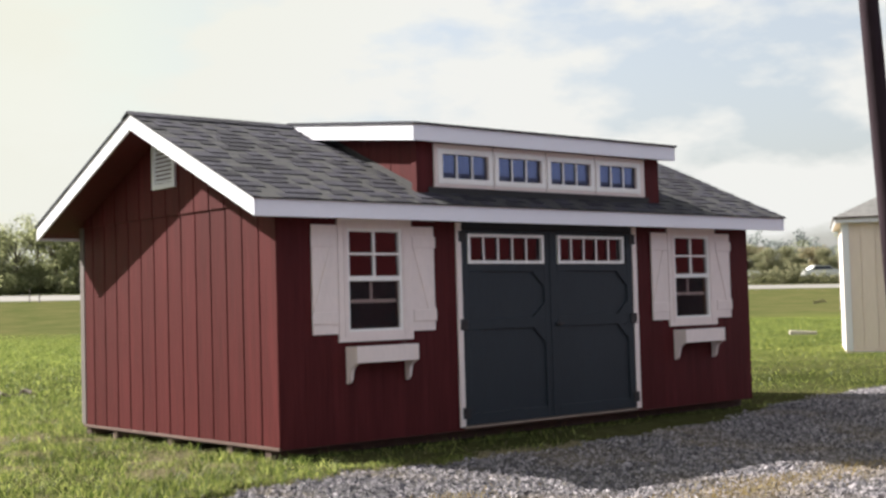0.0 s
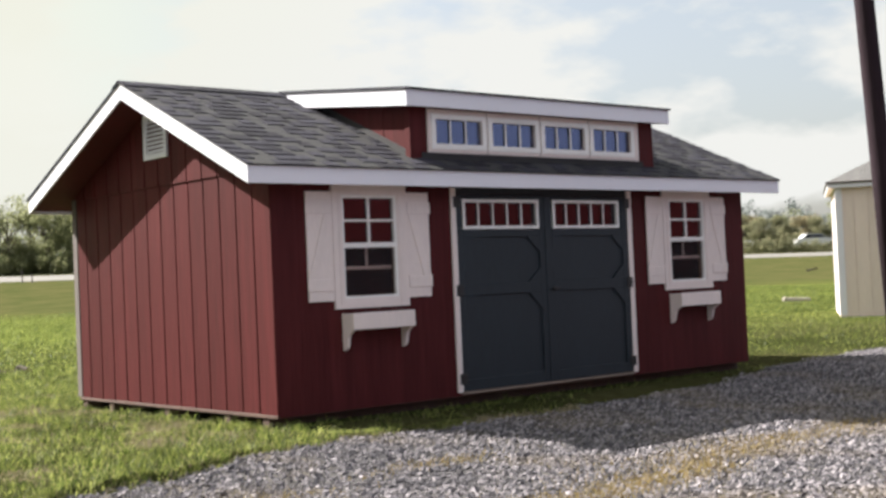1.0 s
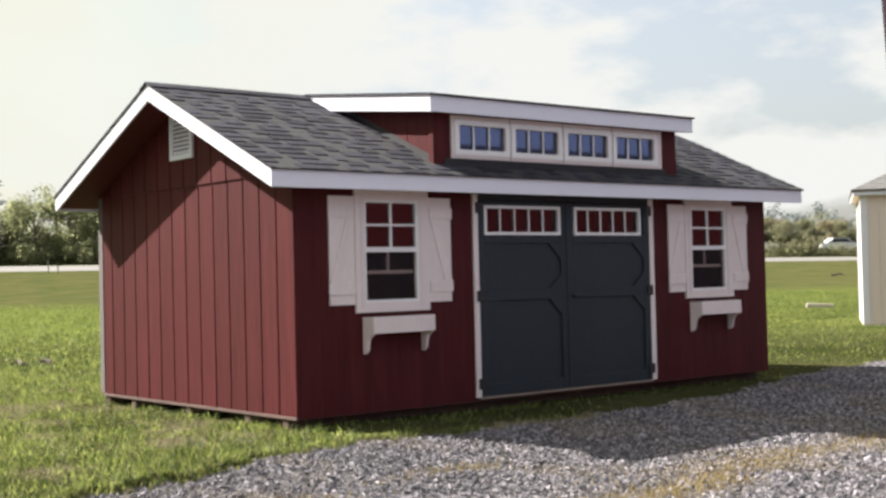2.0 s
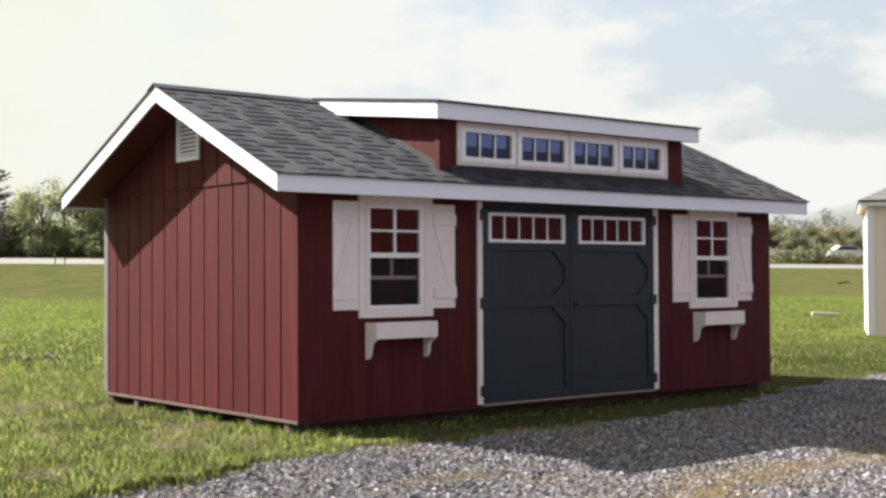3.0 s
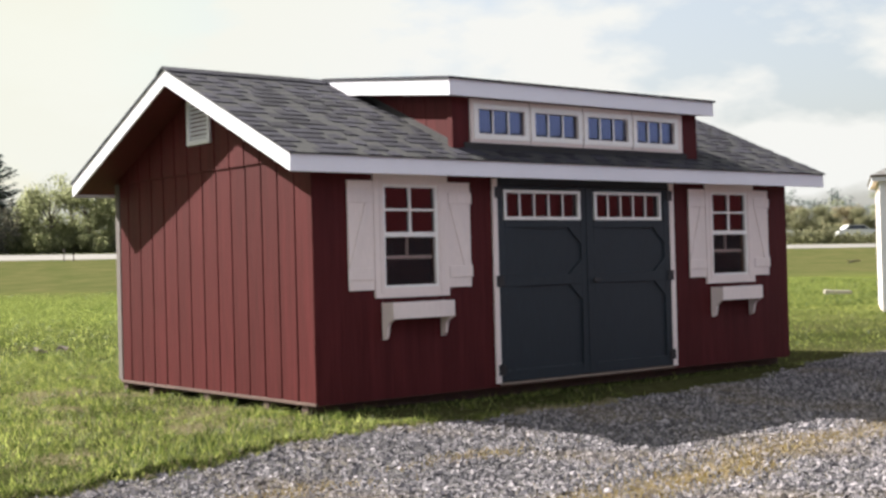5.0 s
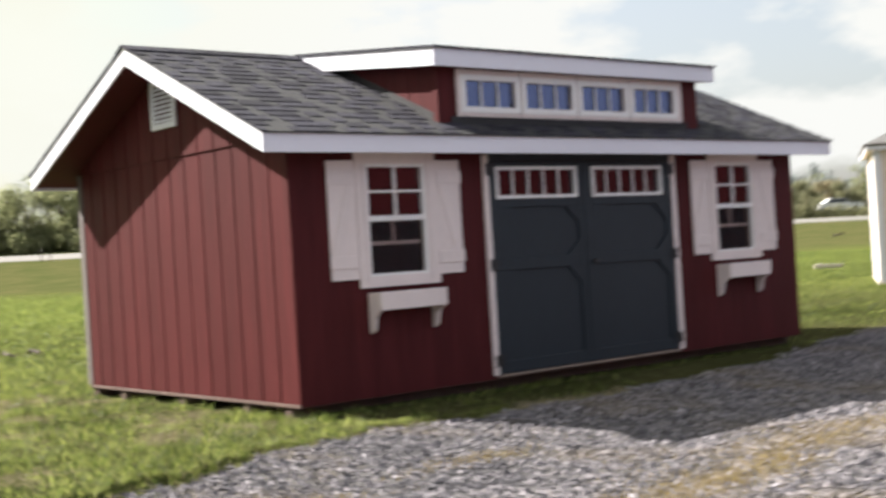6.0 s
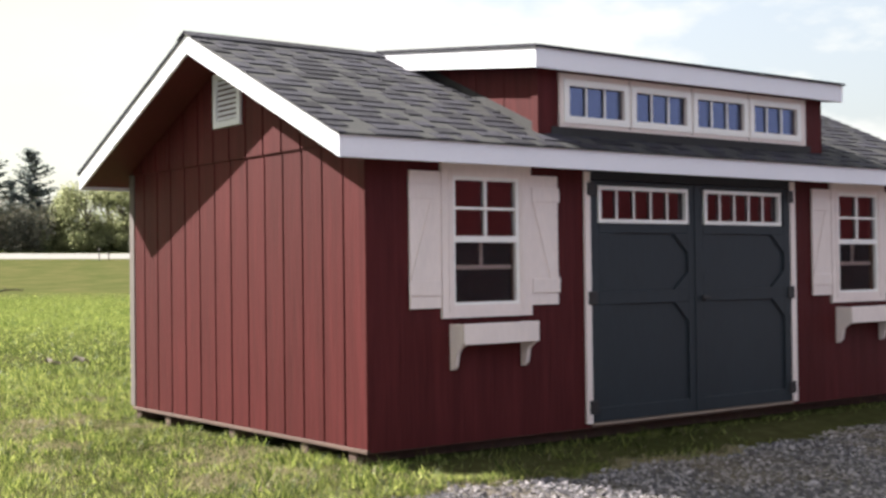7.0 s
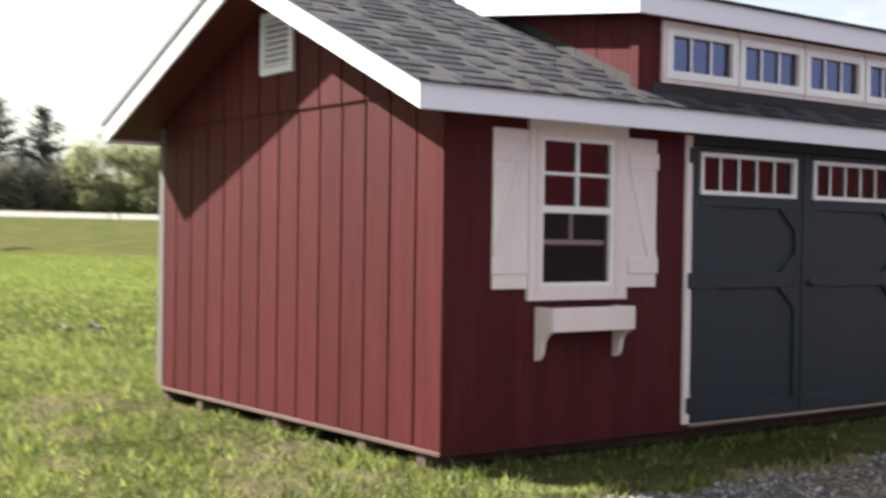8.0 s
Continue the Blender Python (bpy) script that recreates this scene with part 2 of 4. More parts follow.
SCRUB = surface("dull_scrub", (0.215, 0.225, 0.135), 0.8, 0.3, 0.4, 2, 0, island=0.25, second=(0.290, 0.270, 0.165), spec=0.1, thin=0.6)
THICKET = surface("grey_green_thicket", (0.100, 0.110, 0.084), 0.8, 0.3, 0.4, 2, 0, island=0.4, second=(0.160, 0.142, 0.112), spec=0.1, thin=0.35)
BARK = surface("bark", (0.09, 0.07, 0.055), 0.9, 0.3, 2, 20, 0.5, (1, 1, 0.2), depth=0.02)
POLE_WOOD = surface("creosoted_pole", (0.026, 0.017, 0.022), 0.9, 0.3, 3, 30, 0.4, (1, 1, 0.08), depth=0.01, spec=0.1)
CREAM_SIDING = surface("pale_tan_siding", (0.73, 0.615, 0.545), 0.6, 0.06, 1.5, 30, 0.15, (1, 1, 0.15), each=0.02)
TAN_ROOF = surface("weathered_grey_shingle", (0.155, 0.150, 0.147), 0.92, 0.25, 6, 120, 0.6, each=0.2)
CAR_PAINT = surface("white_car_paint", (0.62, 0.62, 0.62), 0.25, 0.03, 2, 30, 0)
CAR_GLASS = surface("dark_car_glass", (0.02, 0.022, 0.025), 0.1, 0.05, 2, 30, 0)
RUBBER = surface("rubber", (0.015, 0.015, 0.015), 0.8, 0.1, 4, 40, 0)


# ---- building helpers ----
def part(name, data, material, parent=None, label=""):
    """Links a bmesh or a mesh as one object, under a thing or a part."""
    if isinstance(data, bmesh.types.BMesh):
        mesh = bpy.data.meshes.new(name)
        bmesh.ops.recalc_face_normals(data, faces=data.faces)
        data.to_mesh(mesh)
        data.free()
        data = mesh
    if material and not data.materials:
        data.materials.append(material)
    ob = new(name, data)
    ob.parent = parent
    return tagged(ob, label)


def add_box(bm, x0, x1, y0, y1, z0, z1, bevel=0.0):
    made = bmesh.ops.create_cube(bm, size=1)["verts"]
    for v in made:
        v.co = Vector(((x0 + x1) / 2 + v.co.x * (x1 - x0), (y0 + y1) / 2 + v.co.y * (y1 - y0), (z0 + z1) / 2 + v.co.z * (z1 - z0)))
    if bevel:
        edges = list({e for v in made for e in v.link_edges})
        bmesh.ops.bevel(bm, geom=edges, offset=bevel, segments=1, affect="EDGES")


def boxes(name, spans, material, parent, label="", bevel=0.004):
    bm = bmesh.new()
    for s in spans:
        add_box(bm, *s, bevel)
    return part(name, bm, material, parent, label)


def prism(name, outline, axis, a, b, material, parent, label=""):
    """A plate: an outline in the two other axes, from a to b along axis."""
    bm = bmesh.new()
    add_prism(bm, outline, axis, a, b)
    return part(name, bm, material, parent, label)


def add_prism(bm, outline, axis, a, b):
    rings = []
    for d in (a, b):
        ring = []
        for p, q in outline:
            co = {"x": (d, p, q), "y": (p, d, q), "z": (p, q, d)}[axis]
            ring.append(bm.verts.new(co))
        rings.append(ring)
    bm.faces.new(rings[0])
    bm.faces.new(list(reversed(rings[1])))
    k = len(outline)
    for i in range(k):
        bm.faces.new((rings[0][i], rings[1][i], rings[1][(i + 1) % k], rings[0][(i + 1) % k]))


def tapered_tube(bm, points, radii, sides=8):
    rings = []
    for i, (p, r) in enumerate(zip(points, radii)):
        p = Vector(p)
        way = (Vector(points[min(i + 1, len(points) - 1)]) - Vector(points[max(i - 1, 0)])).normalized()
        u = way.orthogonal().normalized()
        w = way.cross(u)
        rings.append([bm.verts.new(p + r * (math.cos(2 * math.pi * k / sides) * u + math.sin(2 * math.pi * k / sides) * w)) for k in range(sides)])
    for a, b in zip(rings, rings[1:]):
        for k in range(sides):
            bm.faces.new((a[k], a[(k + 1) % sides], b[(k + 1) % sides], b[k]))
    bm.faces.new(rings[0])
    bm.faces.new(rings[-1])


def soup(name, verts, faces):
    mesh = bpy.data.meshes.new(name)
    mesh.from_pydata(verts, [], faces)
    return mesh


# ---- ground ----
UX, UY = math.sin(radians(38)), math.cos(radians(38))


def level(x, y):
    """Height of the land: flat round the sheds, rising towards the road."""
    u, v = x * UX + y * UY, x * UY - y * UX
    s = np.clip((u - 18) / 82, 0, 1.35)
    front = np.clip((-0.35 - y) / 2.2, 0, 1)       # the drive lies a little lower than the shed
    return s * s * (2.45 - 0.0117 * np.clip(v, -90, 90)) + 0.03 - 0.095 * front * front * (3 - 2 * front) - 0.008 * np.clip(-3 - y, 0, 8)


EDGE_X = [-40, -8, -2.83, -1.69, -0.9, 0, 0.7, 1.6, 2.9, 4.9, 6.8, 8.3, 14, 40]
EDGE_Y = [-3.6, -2.1, -1.55, -1.28, -1.0, -0.80, -0.95, -0.95, -0.92, -0.62, -0.05, 0.25, 0.7, 1.6]


def gravel_edge(x):
    return np.interp(x, EDGE_X, EDGE_Y) + 0.05 * np.sin(x * 5.1) + 0.035 * np.sin(x * 12.7 + 1) + 0.03 * np.sin(x * 23.0)


steps = np.concatenate([-np.geomspace(900, 14, 34), np.linspace(-12, 26, 77), np.geomspace(28, 900, 44)])
gx, gy = np.meshgrid(steps, steps, indexing="ij")
dent = np.array([[noise.noise(Vector((a * 0.7, b * 0.7, 0))) for b in steps] for a in steps])
gz = level(gx, gy) + 0.018 * dent * (np.hypot(gx, gy) < 60) * (gy > -1.5) - 0.02 * (gy < -3)
N = len(steps)
ground = part("ground", soup("ground", np.stack([gx.ravel(), gy.ravel(), gz.ravel()], 1).tolist(),
              [(i * N + j, (i + 1) * N + j, (i + 1) * N + j + 1, i * N + j + 1) for i in range(N - 1) for j in range(N - 1)]), EARTH)
ground.data.polygons.foreach_set("use_smooth", [True] * len(ground.data.polygons))
tagged(ground, "mown green lawn rising gently to the road", "ground", kind="structure")


def bed(x, y):
    """Height of the gravel bed: flush with the lawn at its edge, then a little proud of it and uneven."""
    d = float(gravel_edge(x)) - y
    return float(level(x, y)) + min(1, max(0, d / 0.25)) * 0.022 - 0.008 + 0.012 * noise.noise(Vector((x * 1.3, y * 1.3, 4)))


cols = np.linspace(-40, 40, 401)
rows_y = np.concatenate([np.linspace(0, 8, 41), np.linspace(9, 34, 12)])
verts, faces = [], []
for x in cols:
    top = float(gravel_edge(x))
    for k, d in enumerate(rows_y):
        y = top - d
        verts.append((x, y, bed(x, y)))
K = len(rows_y)
faces = [(i * K + j, i * K + j + 1, (i + 1) * K + j + 1, (i + 1) * K + j) for i in range(len(cols) - 1) for j in range(K - 1)]
gravel = part("gravel_drive", soup("gravel_drive", verts, faces), GRIT)
gravel.data.polygons.foreach_set("use_smooth", [True] * len(faces))
tagged(gravel, "grey crushed stone drive with ragged grass edge", "pavement", kind="structure")


def sod(x, y):
    """The lawn stands a little over the gravel along its cut edge, left of the shed's front."""
    d = y - gravel_edge(x)
    return 0.032 * np.clip((-0.3 - x) / 0.9, 0, 1) * np.clip((0.55 - d) / 0.45, 0, 1) * (d > -0.005)


verts = []
lip_x = np.linspace(-8, 0.8, 221)
for k, x in enumerate(lip_x):
    top, rough = float(gravel_edge(x)), 0.03 * noise.noise(Vector((x * 9, 3, 0)))
    for d, lift in ((-0.012, -0.03), (0.0, 0.55), (0.035, 1.0), (0.12, 1.0), (0.6, 0.0)):
        y = top + d + rough * (d < 0.1)
        rise = float(sod(x, top + 0.01)) * lift + (0.03 if lift < 0 else 0) * lift
        verts.append((x, y, float(level(x, y)) + rise - (0.012 if d > 0.5 else 0.0)))
faces = [(i * 5 + j, (i + 1) * 5 + j, (i + 1) * 5 + j + 1, i * 5 + j + 1) for i in range(len(lip_x) - 1) for j in range(4)]
tagged(part("lawn_edge", soup("lawn_edge", verts, faces), EARTH), "raised dark soil edge of the lawn at the gravel", "ground", kind="structure")

# ---- red garden shed ----
L, D, BASE = 6.22, 3.66, 0.14
OX, OY, MID = 0.355, 0.255, 1.83
SLOPE = 0.446
EAVE = 1.978                                       # lower edge of the eave boards
DEEP = 0.142                                       # their height


BACK_Y, BACK_EAVE = 3.955, 2.020                   # the back slope is a little flatter and reaches further out
PEAK = EAVE + SLOPE * (MID + OY)
BACK_SLOPE = (PEAK - BACK_EAVE) / (BACK_Y - MID)


def roof_low(y):
    return EAVE + SLOPE * (y + OY) if y <= MID else PEAK - BACK_SLOPE * (y - MID)


shed = tagged(new("garden_shed"), "barn red wooden garden shed with white trim and dormer", "shed")

# floor frame and runners
boxes("floor_frame", [(-0.006, L - 0.03, 0.004, D - 0.004, 0.112, 0.138)], LUMBER, shed, "brown treated floor frame", 0.003)
for y in (0.20, 0.81, 1.87, 2.99, 3.58):
    boxes("runner", [(0.012, L - 0.01, y - 0.05, y + 0.05, -0.02, 0.112)], LUMBER, shed, "", 0.005)
boxes("floor_deck", [(0.05, L - 0.05, 0.05, D - 0.05, 0.157, 0.175)], INSIDE, shed, "", 0)

WINDOWS = (0.986, 5.222)                           # middles of the two front windows
WIN_W, WIN_LO, WIN_HI = 0.30, 1.00, 1.95
DOOR_L, DOOR_R, DOOR_HI = 1.955, 4.265, 1.945


def framed(name, x0, x1, z0, z1, y0, y1, holes, material, parent, label=""):
    """An upright plate with rectangular holes, cut into bars between the holes' edges."""
    bm = bmesh.new()
    xs = sorted({x0, x1, *(h[0] for h in holes), *(h[1] for h in holes)})
    for a, b in zip(xs, xs[1:]):
        z = z0
        for h in sorted((h for h in holes if h[0] <= a + 1e-6 and h[1] >= b - 1e-6), key=lambda h: h[2]):
            if h[2] > z + 1e-6:
                add_box(bm, a, b, y0, y1, z, h[2])
            z = h[3]
        if z1 > z + 1e-6:
            add_box(bm, a, b, y0, y1, z, z1)
    bmesh.ops.remove_doubles(bm, verts=bm.verts, dist=1e-5)
    return part(name, bm, material, parent, label)


front_holes = [(c - WIN_W, c + WIN_W, WIN_LO, WIN_HI) for c in WINDOWS] + [(DOOR_L, DOOR_R, BASE, DOOR_HI)]
framed("front_wall", 0.02, L - 0.02, BASE, roof_low(0) + 0.03, 0.016, 0.09, front_holes, INSIDE, shed)
framed("back_wall", 0.101, L - 0.02, BASE, roof_low(D) + 0.02, D - 0.09, D, [], RED, shed)
gable = [(0.09, BASE), (D - 0.09, BASE), (D - 0.09, roof_low(D - 0.09) + 0.02), (MID, roof_low(MID) + 0.02), (0.09, roof_low(0.09) + 0.02)]
prism("gable_wall", gable, "x", 0.016, 0.09, INSIDE, shed)
prism("gable_wall", gable, "x", L - 0.09, L, RED, shed)

# upright siding boards, each with open grooves between
STEP = D / 14
SEAM = 2.135


def board(parent, outline, axis, a, b):
    bm = bmesh.new()
    add_prism(bm, outline, axis, a, b)
    edges = [e for e in bm.edges if abs(e.verts[0].co.x - a) + abs(e.verts[1].co.x - a) < 1e-6 and abs(e.verts[0].co.y - e.verts[1].co.y) < 1e-6]
    bmesh.ops.bevel(bm, geom=edges, offset=0.006, segments=2, affect="EDGES")
    part("siding_board", bm, RED, parent)


for i in range(14):
    y0, y1 = i * STEP + (0.0052 if i else 0.0), (i + 1) * STEP - (0.0052 if i < 13 else 0.058)
    tops = [(y1, roof_low(y1) + 0.01), (y0, roof_low(y0) + 0.01)]
    if y0 < MID < y1:
        tops.insert(1, (MID, roof_low(MID) + 0.01))
    if min(t[1] for t in tops) > SEAM + 0.02:
        board(shed, [(y0, BASE), (y1, BASE), (y1, SEAM), (y0, SEAM)], "x", 0.0, 0.016)
        board(shed, [(y0, SEAM - 0.004), (y1, SEAM - 0.004), *tops], "x", -0.012, -0.0005)
    else:
        board(shed, [(y0, BASE), (y1, BASE), *tops], "x", 0.0, 0.016)
prism("groove_backing", [(0.02, BASE), (D - 0.07, BASE), (D - 0.07, roof_low(D - 0.07)), (MID, roof_low(MID)), (0.02, roof_low(0.02))], "x", 0.0065, 0.0155, RED, shed)

x = 0.0
while x < L - 0.01:
    a, b = x + (0.0005 if x else 0.0165), min(x + STEP - 0.0005, L)
    x += STEP
    spans = [(a, b)]
    if b > DOOR_L and a < DOOR_R:
        spans = [s for s in ((a, min(b, DOOR_L)), (max(a, DOOR_R), b)) if s[1] - s[0] > 0.01]
    for s0, s1 in spans:
        cuts = [(max(s0, c - WIN_W), min(s1, c + WIN_W)) for c in WINDOWS if c - WIN_W < s1 and c + WIN_W > s0]
        at = s0
        for c0, c1 in cuts:
            if c0 - at > 0.005:
                boxes("siding_board", [(at, c0, 0, 0.0155, BASE - 0.02, roof_low(0))], RED, shed, "", 0)
            boxes("siding_board", [(c0, c1, 0, 0.0155, BASE - 0.02, WIN_LO)], RED, shed, "", 0)
            boxes("siding_board", [(c0, c1, 0, 0.0155, WIN_HI, roof_low(0))], RED, shed, "", 0)
            at = c1
        if s1 - at > 0.005:
            boxes("siding_board", [(at, s1, 0, 0.0155, BASE - 0.02, roof_low(0))], RED, shed, "", 0)
framed("groove_backing", 0.02, L - 0.02, BASE, roof_low(0), 0.004, 0.0158, front_holes, RED, shed)
boxes("corner_board", [(0.004, 0.10, D - 0.028, D + 0.068, BASE, roof_low(D))], GREY_WOOD, shed, "weathered bare corner board", 0.003)

# main roof: deck, boards along eaves and gables
roof = part("roof", (lambda bm: (add_prism(bm, [(-OY + 0.02, EAVE + 0.03), (MID, EAVE + 0.03 + SLOPE * (MID + OY - 0.02)), (BACK_Y - 0.02, BACK_EAVE + 0.03),
            (BACK_Y - 0.02, BACK_EAVE + DEEP - 0.004), (MID, EAVE + DEEP - 0.004 + SLOPE * (MID + OY - 0.02)), (-OY + 0.02, EAVE + DEEP - 0.004)], "x", -OX + 0.022, L + OX - 0.022), bm)[1])(bmesh.new()), RED_TRIM, shed, "red painted soffit and deck")
for x0, x1 in ((-OX, -OX + 0.022), (L + OX - 0.022, L + OX)):
    for side in (0, 1):
        end, low_end = (BACK_Y, BACK_EAVE) if side else (-OY, EAVE)
        low = [(end, low_end), (MID, PEAK), (MID, PEAK + DEEP), (end, low_end + DEEP)]
        prism("rake_board", low, "x", x0, x1, WHITE, roof)
boxes("eave_board", [(-OX + 0.022, L + OX - 0.022, -OY, -OY + 0.02, EAVE, EAVE + DEEP)], WHITE, roof, "white eave fascia", 0.003)
boxes("eave_board", [(-OX + 0.022, L + OX - 0.022, BACK_Y - 0.02, BACK_Y, BACK_EAVE, BACK_EAVE + DEEP)], WHITE, roof, "", 0.003)
part("back_shingles", (lambda bm: (add_prism(bm, [(BACK_Y + 0.03, BACK_EAVE + DEEP - 0.012), (MID, roof_low(MID) + DEEP), (MID, roof_low(MID) + DEEP + 0.018), (BACK_Y + 0.03, BACK_EAVE + DEEP + 0.006)], "x", -OX - 0.012, L + OX + 0.012), bm)[1])(bmesh.new()), SHINGLE, roof)
part("underlay", (lambda bm: (add_prism(bm, [(-OY - 0.02, EAVE + DEEP - 0.006), (MID, roof_low(MID) + DEEP), (MID, roof_low(MID) + DEEP + 0.012), (-OY - 0.02, EAVE + DEEP + 0.006)], "x", -OX - 0.015, L + OX + 0.015), bm)[1])(bmesh.new()), FELT, roof)

# dormer
DX0, DX1 = 1.49, 4.725
DY, DOV = -0.13, 0.142
DLOW, DTOP = 2.690, 2.835
RIDGE = roof_low(MID) + DEEP + 0.02


def dormer_top(y):
    return DTOP + (RIDGE - DTOP) * (y - DY) / (MID - DY)


def slope_top(y):
    return EAVE + DEEP + SLOPE * (y + OY)


dormer = part("dormer", (lambda bm: (add_prism(bm, [(0.06, slope_top(0.06) - 0.03), (MID - 0.1, slope_top(MID - 0.1) - 0.03), (MID - 0.1, dormer_top(MID - 0.1) - 0.03), (0.06, dormer_top(0.06) - 0.03)], "x", DX0 + 0.02, DX1 - 0.02), bm)[1])(bmesh.new()), FELT, shed)
DWINS = [(1.755 + 0.685 * i, 2.315 + 0.685 * i, 2.385, 2.605) for i in range(4)]
framed("dormer_front", DX0, DX1, slope_top(0.0) - 0.03, dormer_top(0) - 0.05, 0.0, 0.055, [(a, b, c, d) for a, b, c, d in DWINS], RED, dormer)
STEPS = 5
for x0, x1 in ((DX0, DX0 + 0.018), (DX1 - 0.018, DX1)):
    for i in range(STEPS):
        y0, y1 = 0.057 + i * 0.33 + 0.004, 0.057 + (i + 1) * 0.33 - 0.004
        prism("side_board", [(y0, slope_top(y0) - 0.02), (y1, slope_top(y1) - 0.02), (y1, dormer_top(y1) - 0.04), (y0, dormer_top(y0) - 0.04)], "x", x0, x1, RED, dormer)
part("dormer_roof", (lambda bm: (add_prism(bm, [(DY + 0.022, DLOW + 0.03), (MID, RIDGE - 0.10), (MID, RIDGE - 0.004), (DY + 0.022, DTOP - 0.006)], "x", DX0 - DOV + 0.022, DX1 + DOV - 0.022), bm)[1])(bmesh.new()), RED_TRIM, dormer)
part("dormer_shingles", (lambda bm: (add_prism(bm, [(DY - 0.02, DTOP - 0.004), (MID, RIDGE - 0.004), (MID, RIDGE + 0.016), (DY - 0.02, DTOP + 0.016)], "x", DX0 - DOV - 0.015, DX1 + DOV + 0.015), bm)[1])(bmesh.new()), SHINGLE, dormer)
for x0, x1 in ((DX0 - 0.006, DX0 - 0.0005), (DX1 + 0.0005, DX1 + 0.006)):
    for i in range(12):                            # stepped metal pieces where the cheek meets the slope
        y0, y1 = 0.068 + i * 0.127, 0.068 + (i + 1) * 0.127 - 0.003
        prism("step_flashing", [(y0, slope_top(y0) - 0.01), (y1, slope_top(y1) - 0.01), (y1, slope_top(y1) + 0.072), (y0, slope_top(y0) + 0.072)], "x", x0, x1, FELT, dormer)
boxes("dormer_fascia", [(DX0 - DOV + 0.022, DX1 + DOV - 0.022, DY, DY + 0.022, DLOW, DTOP)], WHITE, dormer, "white dormer fascia", 0.003)
for x0, x1 in ((DX0 - DOV, DX0 - DOV + 0.022), (DX1 + DOV - 0.022, DX1 + DOV)):
    prism("dormer_rake", [(DY, DLOW), (MID - 0.02, RIDGE - 0.15), (MID - 0.02, RIDGE - 0.006), (DY, DTOP)], "x", x0, x1, WHITE, dormer)
framed("window_panel", 1.672, 4.492, 2.305, 2.692, -0.022, 0.0, DWINS, CREAM, dormer, "cream panel round a row of transom windows")
for a, b, c, d in DWINS:
    win = framed("transom_window", a - 0.05, b + 0.05, c - 0.05, d + 0.045, -0.034, -0.022, [(a, b, c, d)], VINYL, shed, "white three-pane dormer window")
    w = (b - a) / 3
    for k in (1, 2):
        boxes("muntin", [(a + k * w - 0.0085, a + k * w + 0.0085, -0.016, -0.002, c, d)], VINYL, win, "", 0.003)
    for k in range(3):
        boxes("pane", [(a + k * w, a + (k + 1) * w, 0.004, 0.008, c, d)], HIGH_PANE, win, "", 0)
for x0, x1 in ((DX0 - 0.014, DX0 - 0.0005), (DX1 + 0.0005, DX1 + 0.014)):
    boxes("corner_board", [(x0, x1, -0.003, 0.066, slope_top(0.066) - 0.02, dormer_top(0) - 0.05)], RED, dormer, "", 0.002)
boxes("flashing", [(1.60, 4.57, -0.012, -0.001, 2.215, 2.304)], FELT, dormer, "dark flashing below the dormer windows", 0.002)
for k in range(1, 4):
    xk = 1.692 + 0.685 * k
    boxes("panel_joint", [(xk - 0.003, xk + 0.003, -0.0235, -0.0215, 2.31, 2.69)], GREY_WOOD, dormer, "", 0)


# windows with shutters and flower boxes
def window(c):
    w = framed("window", c - 0.3935, c + 0.3935, 0.961, 2.03, -0.026, 0.0, [(c - 0.298, c + 0.285, 1.045, 1.915)], CREAM, shed, "cream framed sash window")
    framed("sash_frame", c - 0.298, c + 0.285, 1.045, 1.915, -0.020, 0.02, [(c - 0.276, c + 0.255, 1.512, 1.890), (c - 0.280, c + 0.258, 1.065, 1.470)], VINYL, w, "white vinyl sash")
    boxes("muntin", [(c - 0.022, c + 0.002, -0.016, 0.004, 1.512, 1.69), (c - 0.022, c + 0.002, -0.016, 0.004, 1.71, 1.89), (c - 0.276, c + 0.255, -0.016, 0.004, 1.690, 1.710)], VINYL, w, "", 0.003)
    for x0, x1 in ((c - 0.276, c - 0.022), (c + 0.002, c + 0.255)):
        for z0, z1 in ((1.512, 1.69), (1.71, 1.89)):
            boxes("pane", [(x0, x1, 0.005, 0.009, z0, z1)], PANE, w, "", 0)
    boxes("lower_bar", [(c - 0.28, c + 0.26, 0.034, 0.052, 1.285, 1.315), (c - 0.020, c + 0.000, 0.034, 0.052, 1.315, 1.47)], VINYL, w, "white bars behind the screen", 0.003)
    boxes("pane", [(c - 0.28, c + 0.26, 0.055, 0.059, 1.065, 1.47)], DULL_PANE, w, "", 0)
    boxes("insect_screen", [(c - 0.280, c + 0.258, 0.008, 0.010, 1.065, 1.47)], SCREEN, w, "dark mesh insect screen", 0)
    for x0 in (c - 0.34, c + 0.30):
        boxes("inner_stop", [(x0, x0 + 0.04, -0.031, -0.0262, 1.0, 1.96)], CREAM, w, "", 0.001)


